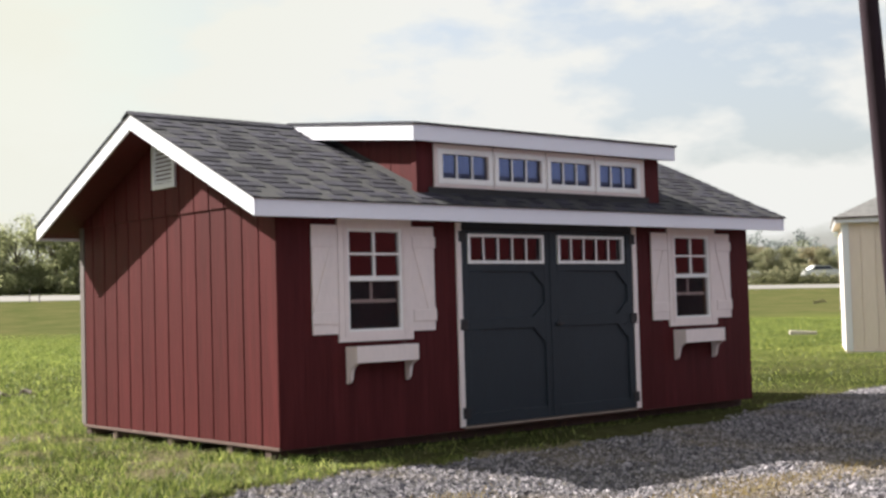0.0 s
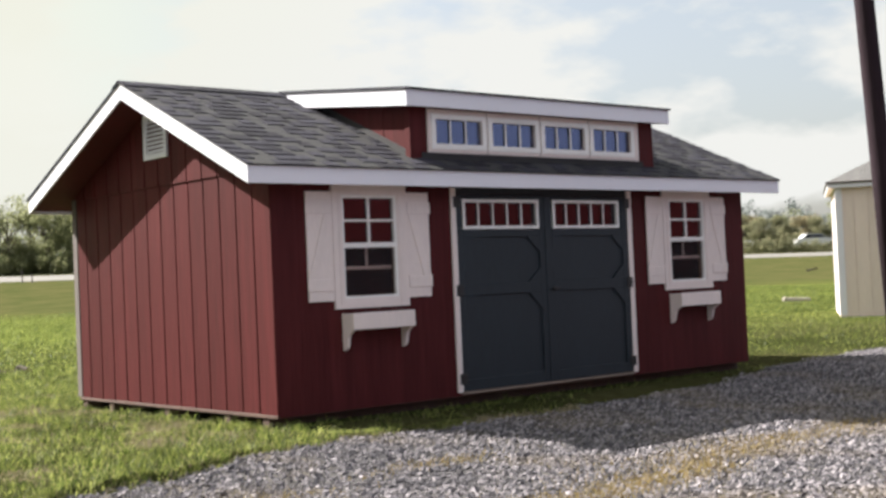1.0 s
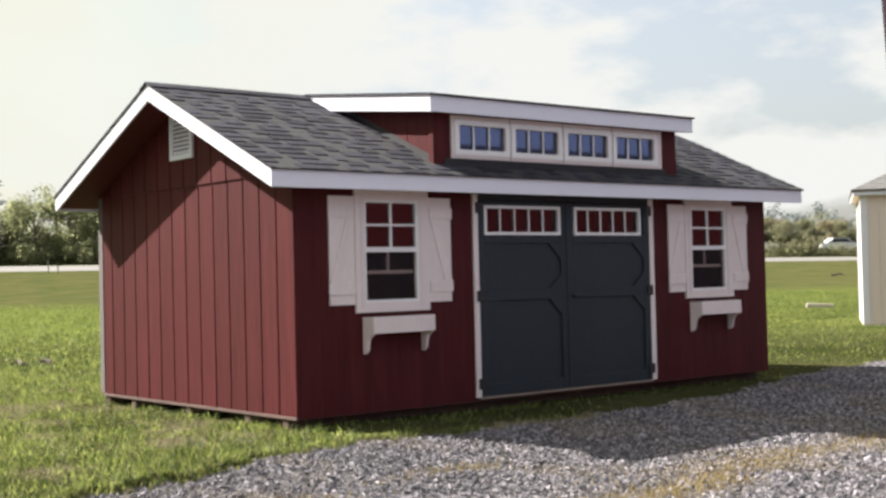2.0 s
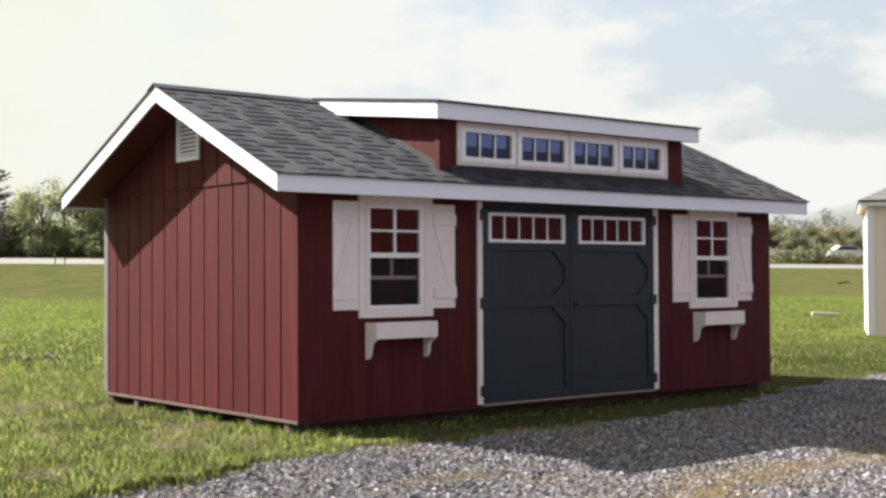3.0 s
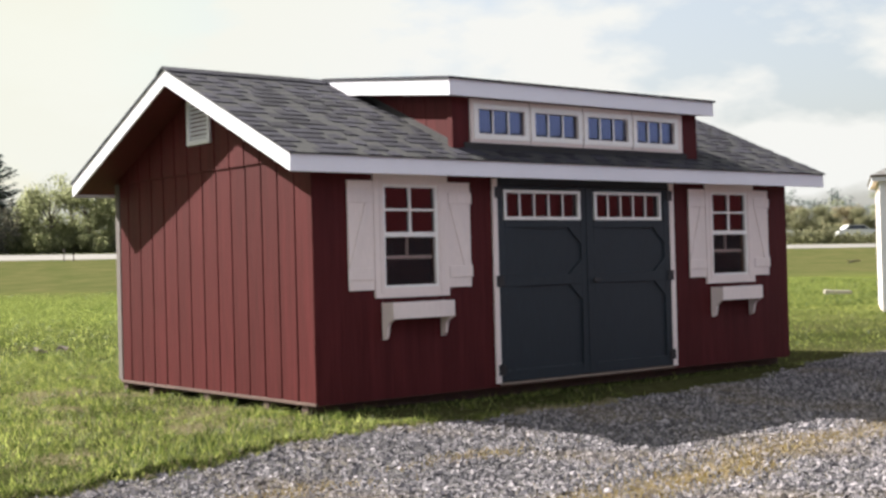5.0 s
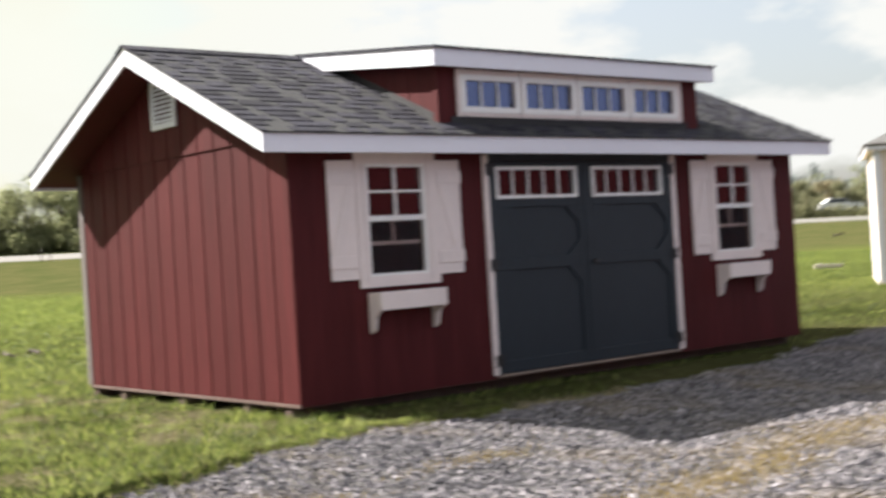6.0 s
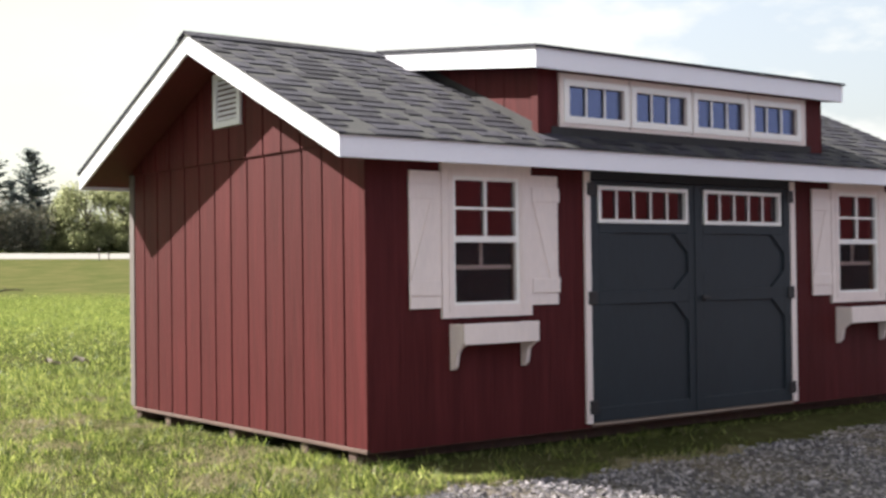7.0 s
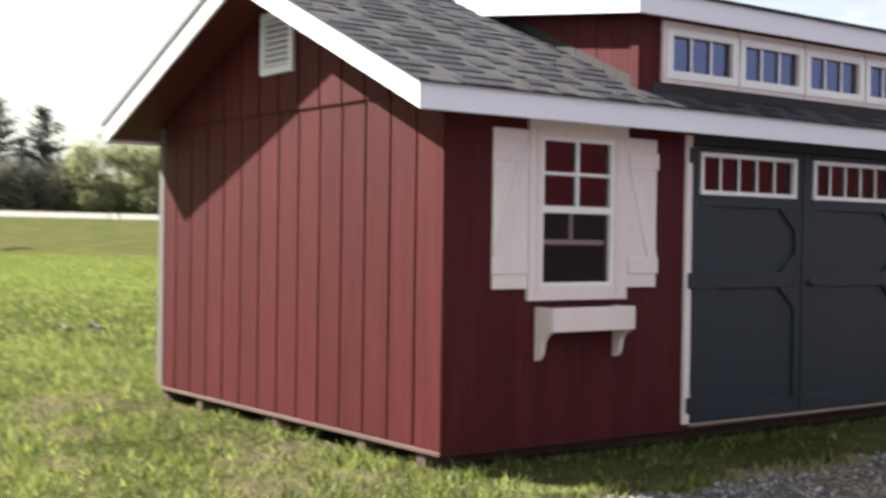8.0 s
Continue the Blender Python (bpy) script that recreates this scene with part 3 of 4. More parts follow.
def shutter(x0, x1, outer):
    """Plank shutter with two cross battens and a diagonal; outer is the side away from the window."""
    base = boxes("shutter", [(x0, x1, -0.020, 0.0, 1.03, 1.942)], CREAM, shed, "cream plank shutter with Z brace", 0.002)
    a, b = (x0 - 0.012, x1 - 0.004) if outer < 0 else (x0 + 0.004, x1 + 0.012)
    for z in (1.165, 1.805):
        boxes("batten", [(a, b, -0.029, -0.020, z - 0.05, z + 0.05)], CREAM, base, "", 0.003)
    i, o = (x1 - 0.05, x0 + 0.012) if outer < 0 else (x0 + 0.05, x1 - 0.012)
    h = 0.035 * (1 if o > i else -1)
    prism("brace", [(i - h, 1.755), (i + h, 1.755), (o + h * 0.4, 1.215), (o - 2 * h, 1.215)], "y", -0.028, -0.020, CREAM, base)


def flower_box(x0, x1):
    box = boxes("flower_box", [(x0, x1, -0.165, -0.147, 0.785, 0.925)], CREAM, shed, "cream empty window box on curved brackets", 0.004)
    boxes("box_floor", [(x0 + 0.03, x1 - 0.03, -0.147, -0.004, 0.80, 0.815)], CREAM, box, "", 0.002)
    for x in (x0 + 0.002, x1 - 0.032):
        outline = [(0.0, 0.922), (-0.146, 0.922), (-0.146, 0.80), (-0.125, 0.77), (-0.095, 0.755), (-0.072, 0.725), (-0.062, 0.68), (-0.055, 0.645), (-0.03, 0.615), (0.0, 0.610)]
        prism("bracket", outline, "x", x, x + 0.03, CREAM, box)


for c in WINDOWS:
    window(c)
    shutter(c - 0.652, c - 0.396, -1)
    shutter(c + 0.396, c + 0.650, 1)
    flower_box(c - 0.322, c + 0.335)

# double door
boxes("door_trim", [(1.900, 1.958, -0.024, 0.0, 0.15, 1.99)], CREAM, shed, "cream door casing", 0.003)
boxes("door_trim", [(4.267, 4.333, -0.024, 0.0, 0.15, 1.99)], CREAM, shed, "cream door casing", 0.003)
boxes("door_header", [(1.953, 4.267, -0.012, 0.02, 1.935, 2.03)], DOOR, shed, "dark green door header", 0.003)
boxes("threshold", [(1.953, 4.267, -0.03, 0.06, 0.132, 0.152)], SILL, shed, "bare wooden threshold", 0.003)


def door_leaf(x0, x1, t0, t1):
    """Ledged leaf: plank panel, raised rails and stiles with cut corners, and a five-pane light at the top."""
    lo, hi = 0.158, 1.930
    leaf = framed("door", x0, x1, lo, hi, -0.002, 0.03, [(t0 + 0.03, t1 - 0.03, 1.648, 1.860)], DOOR, shed, "dark slate green door leaf")
    sx0, sx1 = x0 + 0.085, x1 - 0.085
    boxes("stile", [(x0, sx0, -0.020, -0.002, lo, hi)], DOOR, leaf, "", 0.003)
    boxes("stile", [(sx1, x1, -0.020, -0.002, lo, hi)], DOOR, leaf, "", 0.003)
    for z0, z1 in ((lo, 0.26), (1.015, 1.115), (1.545, 1.615), (1.895, hi)):
        boxes("rail", [(sx0, sx1, -0.020, -0.002, z0, z1)], DOOR, leaf, "", 0.003)
    for z0, z1 in ((0.26, 1.015), (1.115, 1.545)):
        for xa, k in ((sx0, 1), (sx1, -1)):
            prism("corner_brace", [(xa, z1), (xa + k * 0.16, z1), (xa, z1 - 0.15)], "y", -0.019, -0.002, DOOR, leaf)
            if z0 > 1:
                prism("corner_brace", [(xa, z0), (xa + k * 0.16, z0), (xa, z0 + 0.13)], "y", -0.019, -0.002, DOOR, leaf)
    light = framed("door_light", t0, t1, 1.618, 1.890, -0.034, -0.002, [(t0 + 0.028, t1 - 0.028, 1.646, 1.862)], VINYL, leaf, "white five-pane door light")
    w = (t1 - t0 - 0.056) / 5
    for k in range(1, 5):
        xm = t0 + 0.028 + k * w
        boxes("muntin", [(xm - 0.009, xm + 0.009, -0.014, -0.002, 1.646, 1.862)], VINYL, light, "", 0.003)
    for k in range(5):
        xm = t0 + 0.028 + k * w
        boxes("pane", [(xm, xm + w, 0.006, 0.010, 1.646, 1.862)], PANE, light, "", 0)
    return leaf


left_leaf = door_leaf(1.956, 3.086, 2.028, 2.992)
right_leaf = door_leaf(3.092, 4.264, 3.184, 4.128)
boxes("meeting_strip", [(3.072, 3.106, -0.028, -0.020, 0.16, 1.928)], DOOR, left_leaf, "", 0.003)
for leaf, xh, s in ((left_leaf, 1.956, 1), (right_leaf, 4.264, -1)):
    for z in (0.27, 1.065, 1.865):
        boxes("hinge", [tuple(sorted((xh - s * 0.035, xh + s * 0.05))) + (-0.034, -0.024, z - 0.05, z + 0.05)], BLACK, leaf, "black iron hinge", 0.004)
boxes("door_handle", [(3.125, 3.225, -0.055, -0.04, 1.03, 1.055), (3.16, 3.19, -0.042, -0.02, 1.02, 1.065)], BLACK, right_leaf, "black T handle", 0.004)

# gable vent with slats
vent = boxes("gable_vent", [(-0.034, -0.004, 1.62, 1.67, 2.385, 2.80), (-0.034, -0.004, 2.00, 2.05, 2.385, 2.80), (-0.034, -0.004, 1.67, 2.00, 2.385, 2.435), (-0.034, -0.004, 1.67, 2.00, 2.75, 2.80)], WHITE, shed, "white louvred gable vent", 0.004)
for k in range(8):
    z = 2.44 + k * 0.039
    prism("slat", [(-0.030, z), (-0.012, z + 0.030), (-0.008, z + 0.030), (-0.026, z)], "y", 1.67, 2.00, WHITE, vent)
boxes("vent_back", [(-0.0052, -0.005, 1.665, 2.005, 2.43, 2.755)], GREY_WOOD, vent, "", 0)


# ---- pale tan shed ----
def tan_shed():
    """Hip-roofed shed in a frame of its own: x along its front, y into its depth."""
    t = tagged(new("tan_shed"), "pale tan wooden shed with white trim and hip roof", "shed")
    w, d, h = 3.6, 3.6, 2.74
    boxes("wall", [(0.02, w - 0.02, 0.02, d - 0.02, 0.06, h)], CREAM_SIDING, t, "", 0)
    n = 12
    for i in range(n):
        boxes("siding_board", [(0.06 + i * (w - 0.12) / n + 0.006, 0.06 + (i + 1) * (w - 0.12) / n - 0.006, 0.0, 0.021, 0.08, h)], CREAM_SIDING, t, "", 0)
        boxes("siding_board", [(0.0, 0.021, 0.06 + i * (d - 0.12) / n + 0.006, 0.06 + (i + 1) * (d - 0.12) / n - 0.006, 0.08, h)], CREAM_SIDING, t, "", 0)
    for x, y in ((0, 0), (w, 0), (0, d), (w, d)):
        boxes("corner_trim", [(x - 0.025 if x == 0 else x - 0.12, x + 0.12 if x == 0 else x + 0.025, y - 0.025 if y == 0 else y - 0.12, y + 0.12 if y == 0 else y + 0.025, 0.06, h)], WHITE, t, "white corner trim", 0.003)
    boxes("skirt", [(-0.02, w + 0.02, -0.024, d + 0.02, 0.02, 0.075)], CREAM_SIDING, t, "", 0.003)
    o = 0.16
    boxes("eave_board", [(-o, w + o, -o, -o + 0.02, h, h + 0.12), (-o, w + o, d + o - 0.02, d + o, h, h + 0.12), (-o, -o + 0.02, -o + 0.02, d + o - 0.02, h, h + 0.12), (w + o - 0.02, w + o, -o + 0.02, d + o - 0.02, h, h + 0.12)], WHITE, t, "white eave board", 0.003)
    boxes("drip_edge", [(-o - 0.03, w + o + 0.03, -o - 0.03, -o - 0.002, h + 0.085, h + 0.135), (-o - 0.03, -o - 0.002, -o, d + o + 0.03, h + 0.085, h + 0.135)], GREY_WOOD, t, "brown drip edge under the shingles", 0.004)
    bm = bmesh.new()
    add_box(bm, -o + 0.021, w + o - 0.021, -o + 0.021, d + o - 0.021, h + 0.02, h + 0.10)
    part("soffit", bm, CREAM_SIDING, t)
    bm = bmesh.new()
    q = o + 0.03
    rings = []
    for k in range(16):                            # one stepped skin, course by course up to the point
        f0 = k / 16
        for f, z in ((f0, h + 0.12 + 0.98 * f0), (f0, h + 0.129 + 0.98 * f0)):
            half = (w / 2 + q) * (1 - f)
            rings.append([bm.verts.new((w / 2 + sx * half, d / 2 + sy * half, z)) for sx, sy in ((-1, -1), (1, -1), (1, 1), (-1, 1))])
    for a, b in zip(rings, rings[1:]):
        for i in range(4):
            bm.faces.new((a[i], a[(i + 1) % 4], b[(i + 1) % 4], b[i]))
    tip = bm.verts.new((w / 2, d / 2, h + 0.12 + 0.98))
    for i in range(4):
        bm.faces.new((rings[-1][i], rings[-1][(i + 1) % 4], tip))
    part("hip_roof", bm, TAN_ROOF, t, "weathered grey shingle hip roof")
    return t


tan = tan_shed()
tan.matrix_basis = Matrix.Translation((18.05, 6.25, 0.0)) @ Matrix.Rotation(radians(-56.4), 4, "Z")

# ---- red neighbour, seen only in the window panes ----
barn = tagged(new("red_barn"), "long barn red storage shed across the gravel drive", "shed")
boxes("wall", [(4, 36, -20.5, -16.5, -0.2, 4.1)], RED, barn, "", 0)
prism("roof", [(-16.2, 4.05), (-18.5, 5.0), (-20.8, 4.05)], "x", 3.7, 36.3, SHINGLE, barn)
for i in range(42):
    boxes("siding_board", [(4 + i * 0.75 + 0.01, 4.74 + i * 0.75, -16.5, -16.48, 0.05, 4.05)], RED, barn, "", 0)

# ---- utility pole ----
bm = bmesh.new()
tapered_tube(bm, [(12.90, 2.0, -0.2), (12.63, 2.0, 2.6), (12.34, 2.0, 5.6), (11.98, 2.0, 9.5)], [0.17, 0.16, 0.15, 0.135], 14)
pole = part("utility_pole", bm, POLE_WOOD)
tagged(pole, "dark weathered wooden utility pole leaning slightly", "pole")
for f in pole.data.polygons:
    f.use_smooth = True

# ---- road beyond the lawn ----
def far(az, r):
    """A place at a bearing from the y axis, r metres off square to the road, on the land."""
    r /= math.cos(radians(az - 38))
    x, y = -5.0 + r * math.sin(radians(az)), -8.0 + r * math.cos(radians(az))
    return x, y, float(level(x, y))


verts, faces = [], []
along = np.linspace(-420, 420, 169)
for v in along:
    for k, off in enumerate((0, 0.4, 4.0, 7.6, 8.0)):
        u = 96.5 + off
        x, y = u * UX + v * UY, u * UY - v * UX
        verts.append((x, y, float(level(x, y)) + (0.05 if 0 < k < 4 else -0.05) + 0.02 * (k == 2)))
faces = [(i * 5 + j, i * 5 + j + 1, (i + 1) * 5 + j + 1, (i + 1) * 5 + j) for i in range(len(along) - 1) for j in range(4)]
tagged(part("road", soup("road", verts, faces), ASPHALT), "pale sunlit asphalt road across the far lawn", "road", kind="structure")

rng = np.random.default_rng(7)


def marker_post(az, r, h):
    x, y, z = far(az, r)
    bm = bmesh.new()
    tapered_tube(bm, [(x, y, z - 0.1), (x, y, z + h)], [0.05, 0.045], 6)
    add_box(bm, x - 0.07, x + 0.07, y - 0.03, y + 0.03, z + h - 0.22, z + h, 0.01)
    tagged(part("marker_post", bm, GREY_WOOD), "small grey roadside marker post", "post", "roadside posts")


for az, h in ((21.9, 1.0), (16.4, 0.9), (22.3, 0.7)):
    marker_post(az, 104, h)


# ---- trees ----
def leaf_cloud(name, centres, count, size, seed):
    """Small leaf clumps scattered in and on a set of ellipsoids (x, y, z, rx, rz)."""
    r = np.random.default_rng(seed)
    c = np.array(centres)
    wgt = c[:, 3] ** 2 * c[:, 4]
    pick = r.choice(len(c), count, p=wgt / wgt.sum())
    way = r.normal(size=(count, 3))
    way /= np.linalg.norm(way, axis=1)[:, None]
    rad = r.uniform(0.25, 1.10, count) ** 0.6
    p = c[pick, :3] + way * rad[:, None] * np.stack([c[pick, 3], c[pick, 3], c[pick, 4]], 1)
    face = way * 0.8 + r.normal(size=(count, 3)) * 0.55 + (0, 0, 0.55)        # leaves turn outwards and to the sky
    a = np.cross(face, r.normal(size=(count, 3)))
    a /= np.linalg.norm(a, axis=1)[:, None]
    b = np.cross(face, a)
    b /= np.linalg.norm(b, axis=1)[:, None]
    s = size * r.uniform(0.5, 1.4, count)[:, None]
    quad = np.stack([p - a * s, p - b * s * 0.6, p + a * s, p + b * s * 0.6], 1)
    quad[:, 1] += a * s * 0.25
    return soup(name, quad.reshape(-1, 3).tolist(), [(4 * i, 4 * i + 1, 4 * i + 2, 4 * i + 3) for i in range(count)])


def broad_tree(height, spread, seed, material, label, leaves=2600, size=0.2):
    r = random.Random(seed)
    t = tagged(new("tree"), label, "tree", "trees beyond the road")
    bm = bmesh.new()
    tapered_tube(bm, [(0, 0, -0.3), (0.05, 0, height * 0.25), (-0.05, 0.1, height * 0.55), (0, 0, height * 0.85)], [0.16, 0.12, 0.08, 0.02], 7)
    centres = []
    for k in range(26):
        ang, lift = r.uniform(0, 6.28), r.uniform(0.05, 0.90)
        reach = spread * r.uniform(0.35, 0.85) * (1.05 - 0.6 * abs(lift - 0.45))
        tip = (reach * math.cos(ang), reach * math.sin(ang), height * lift)
        tapered_tube(bm, [(0, 0, height * lift * 0.55), (tip[0] * 0.5, tip[1] * 0.5, height * lift * 0.82), tip], [0.06, 0.04, 0.012], 5)
        centres.append((*tip, spread * r.uniform(0.24, 0.50), height * r.uniform(0.09, 0.20)))
    part("trunk", bm, BARK, t)
    part("crown", leaf_cloud("crown", centres, leaves, size, seed), material, t)
    return t


def conifer(height, spread, seed, label):
    r = random.Random(seed)
    t = tagged(new("spruce_tree"), label, "tree", "spruces beyond the road")
    bm = bmesh.new()
    tapered_tube(bm, [(0, 0, -0.3), (0, 0, height * 0.5), (0.05, 0, height)], [0.2, 0.11, 0.015], 7)
    q = []
    z = height * 0.04
    while z < height * 0.99:
        f = 1 - z / height
        for k in range(r.randint(9, 13)):
            ang = r.uniform(0, 6.28)
            reach = spread * (f ** 0.72) * r.uniform(0.35, 1.2) + 0.05
            n = max(5, int(reach * 13))
            for i in range(n):
                d = reach * (i + 0.6) / n
                sag = (0.45 - 0.75 * f) * d + 0.16 * d * d / max(reach, 0.2)
                c = Vector((d * math.cos(ang) + r.gauss(0, 0.07), d * math.sin(ang) + r.gauss(0, 0.07), z + sag + r.gauss(0, 0.06)))
                side = Vector((-math.sin(ang), math.cos(ang), r.uniform(-0.5, 0.3))) * r.uniform(0.11, 0.26)
                out = Vector((math.cos(ang), math.sin(ang), r.uniform(-0.7, 0.5))) * r.uniform(0.14, 0.30)
                q += [c - side, c - out * 0.4, c + side, c + out]
        z += height * r.uniform(0.030, 0.056)
    part("trunk", bm, BARK, t)
    part("crown", soup("crown", [tuple(v) for v in q], [(4 * i, 4 * i + 1, 4 * i + 2, 4 * i + 3) for i in range(len(q) // 4)]), NEEDLE, t)
    return t


def stand(made, spots):
    """Sets a tree at the first spot and scaled copies of it at the others."""
    for k, (az, r, size) in enumerate(spots):
        r, size = (r + 7.5, size * 1.12) if az < 40 else (r + 17, size * 0.92)
        x, y, z = far(az, r)
        m = Matrix.Translation((x, y, z)) @ Matrix.Rotation(k * 2.1, 4, "Z")
        ob = made if k == 0 else copy_thing(made, m)
        ob.matrix_basis = m
        ob.scale = (size, size, size)


stand(conifer(9.3, 4.2, 3, "tall dark spruce with ragged open crown"), [(17.25, 116, 1.0), (13.0, 119, 0.9), (11.4, 116, 1.02)])
stand(conifer(8.6, 3.9, 5, "dark spruce with drooping branches"), [(19.1, 117, 1.0), (15.3, 118, 0.86), (14.3, 121, 0.72), (18.3, 122, 0.66), (16.2, 123, 0.6), (9.9, 118, 0.9)])
bush = broad_tree(5.6, 2.9, 11, LEAF, "rounded green roadside tree in full leaf", 9000, 0.105)
stand(bush, [(21.4, 112, 1.0), (23.0, 113, 0.96), (20.4, 115, 0.80), (24.6, 112, 1.0), (26.5, 114, 0.9)])
stand(broad_tree(5.6, 2.9, 17, SCRUB, "dull olive green roadside tree", 7000, 0.12), [(54.6, 118, 0.62), (57.2, 119, 0.60), (59.0, 118, 0.8), (61.5, 118, 0.9), (55.6, 124, 0.66), (53.6, 122, 0.7)])
tall = broad_tree(6.9, 2.5, 12, LEAF, "green tree with upright bare twigs", 4200, 0.11)
stand(tall, [(22.3, 118, 1.0), (24.0, 119, 1.02), (29.5, 116, 0.9), (32.5, 118, 0.95), (55.9, 126, 0.70), (57.9, 126, 0.86), (50.5, 122, 0.8), (63.5, 121, 1.0)])
rusty = broad_tree(5.4, 2.6, 13, RUST_LEAF, "tree turning rusty brown in early autumn", 6500, 0.12)
stand(rusty, [(56.6, 121, 0.72), (18.0, 113, 0.62), (20.0, 116, 0.70), (15.0, 114, 0.5), (53.3, 120, 0.72), (36, 117, 0.9), (40, 117, 1.0), (44, 117, 0.95), (47.5, 118, 0.9), (60.2, 122, 0.85), (54.0, 127, 0.8)])

# woods behind, too many to count
woods = []
for k in range(90):
    az = 5 + k * 0.72 + rng.uniform(-0.3, 0.3)
    r0 = rng.uniform(142, 165)
    x, y, z = far(az, r0)
    h = rng.uniform(3.2, 5.2) * 1.15 * (1.0 if az < 21 else 0.8 if az < 26 else 1.05)
    for j in range(4):
        woods.append((x + rng.normal(0, 0.9), y + rng.normal(0, 0.9), z + h * (0.2 + 0.19 * j), rng.uniform(1.0, 1.9) * (1.15 - 0.16 * j), h * 0.17))
green = [c for c in woods if 19.5 < math.degrees(math.atan2(c[0] + 5, c[1] + 8)) < 30]
dark = [c for c in woods if c not in green]
tagged(part("far_woods", leaf_cloud("far_woods", dark, 60000, 0.17, 21), NEEDLE), "dark mixed woods behind the road", "woods", kind="stuff")
tagged(part("far_woods", leaf_cloud("far_woods", green, 3000, 0.21, 22), LEAF), "pale green woods behind the road", "woods", kind="stuff")

# undergrowth at the foot of the trees
for az0, az1, mat, tall_, lab in ((7, 20, THICKET, 5.4, "dull grey-green undergrowth below the spruces"), (19.6, 28, LEAF, 2.2, "pale green bushes along the far verge"), (50, 66, SCRUB, 2.0, "mixed brown and green bushes along the far verge")):
    clumps = []
    for k in range(int((az1 - az0) * 7)):
        x, y, z = far(az0 + k / 7 + rng.uniform(-0.1, 0.1), (117 if az0 < 40 else 137) + rng.uniform(-0.9, 1.5))
        clumps.append((x, y, z + rng.uniform(0.1, 0.55) * tall_, rng.uniform(0.6, 1.1), rng.uniform(0.25, 0.5) * tall_))
    tagged(part("undergrowth", leaf_cloud("undergrowth", clumps, int((az1 - az0) * 2600), 0.13, int(az0)), mat), lab, "bushes", kind="stuff")

# low dark hedge at the far verge
hedge = []
for k in range(46):
    x, y, z = far(51.5 + k * 0.25, 117 + rng.uniform(-0.6, 0.6))
    hedge.append((x, y, z + 0.25, rng.uniform(0.5, 0.9), rng.uniform(1.0, 1.5) if 9 < k < 19 else rng.uniform(0.65, 1.0)))
tagged(part("hedge", leaf_cloud("hedge", hedge, 11000, 0.11, 23), SCRUB), "low olive hedge along the far verge", "hedge", kind="stuff")


# ---- parked cars ----
def parked_car():
    c = tagged(new("parked_car"), "white parked car half hidden beyond the road", "car", "parked cars")
    prof = [(-2.2, 0.35), (2.2, 0.35), (2.25, 0.75), (1.9, 0.9), (0.95, 0.98), (0.35, 1.42), (-1.15, 1.45), (-1.75, 1.0), (-2.25, 0.92)]
    prism("body", prof, "y", -0.85, 0.85, CAR_PAINT, c)
    prism("windows", [(0.8, 1.0), (0.3, 1.36), (-1.1, 1.38), (-1.5, 1.0)], "y", -0.856, 0.856, CAR_GLASS, c)
    for x in (-1.35, 1.4):
        for y in (-0.8, 0.8):
            bm = bmesh.new()
            tapered_tube(bm, [(x, y - 0.1, 0.32), (x, y + 0.1, 0.32)], [0.32, 0.32], 14)
            wheel = part("wheel", bm, RUBBER, c)
            bm = bmesh.new()
            tapered_tube(bm, [(x, y - 0.105, 0.32), (x, y + 0.105, 0.32)], [0.18, 0.18], 10)
            part("rim", bm, GREY_WOOD, wheel)
    return c


car = parked_car()
road_way = math.atan2(-UX, UY)
for k, (az, r) in enumerate(((53.3, 127), (57.0, 127))):
    x, y, z = far(az, r)
    m = Matrix.Translation((x, y, z)) @ Matrix.Rotation(road_way, 4, "Z")
    if k == 0:
        car.matrix_basis = m
    else:
        copy_thing(car, m)

# pale plank and fallen branches on the lawn
x, y, z = far(56.25, 37)
bm = bmesh.new()
add_box(bm, -0.40, 0.40, -0.09, 0.09, -0.02, 0.13, 0.02)
plank = part("plank", bm, PALE_WOOD)
plank.matrix_basis = Matrix.Translation((x, y, z)) @ Matrix.Rotation(-0.85, 4, "Z") @ Matrix.Rotation(0.06, 4, "Y")
tagged(plank, "pale weathered plank lying on the grass", "plank")


def branch(spot, size, seed):
    q = random.Random(seed)
    x, y, z = spot
    bm = bmesh.new()
    tapered_tube(bm, [(-size, 0, 0), (-size * 0.2, 0.1, 0.08), (size * 0.4, -0.05, 0.12), (size, 0.1, 0.05)], [0.05, 0.045, 0.03, 0.01], 6)
    for k in range(5):
        a = q.uniform(-0.7, 0.7) * size
        tapered_tube(bm, [(a, 0, 0.07), (a + q.uniform(-0.3, 0.3), q.uniform(-0.3, 0.3), q.uniform(0.15, 0.4) * size)], [0.025, 0.006], 5)
    ob = part("fallen_branch", bm, BARK)
    ob.matrix_basis = Matrix.Translation((x, y, z)) @ Matrix.Rotation(q.uniform(0, 3), 4, "Z")
    tagged(ob, "dark fallen branch lying in the grass", "branch", "fallen branches")


branch(far(56.9, 76), 0.9, 1)
branch(far(18.2, 62), 0.8, 2)
branch(far(17.1, 76), 0.7, 3)
branch((1.85, 10.75, -0.02), 0.20, 6)
branch((2.3, 10.85, -0.02), 0.16, 7)

# ---- roof shingles: every tab a piece ----
COURSE = 0.127
tilt = math.atan(SLOPE)
run = math.hypot(MID + OY, SLOPE * (MID + OY))
tab_meshes = {}


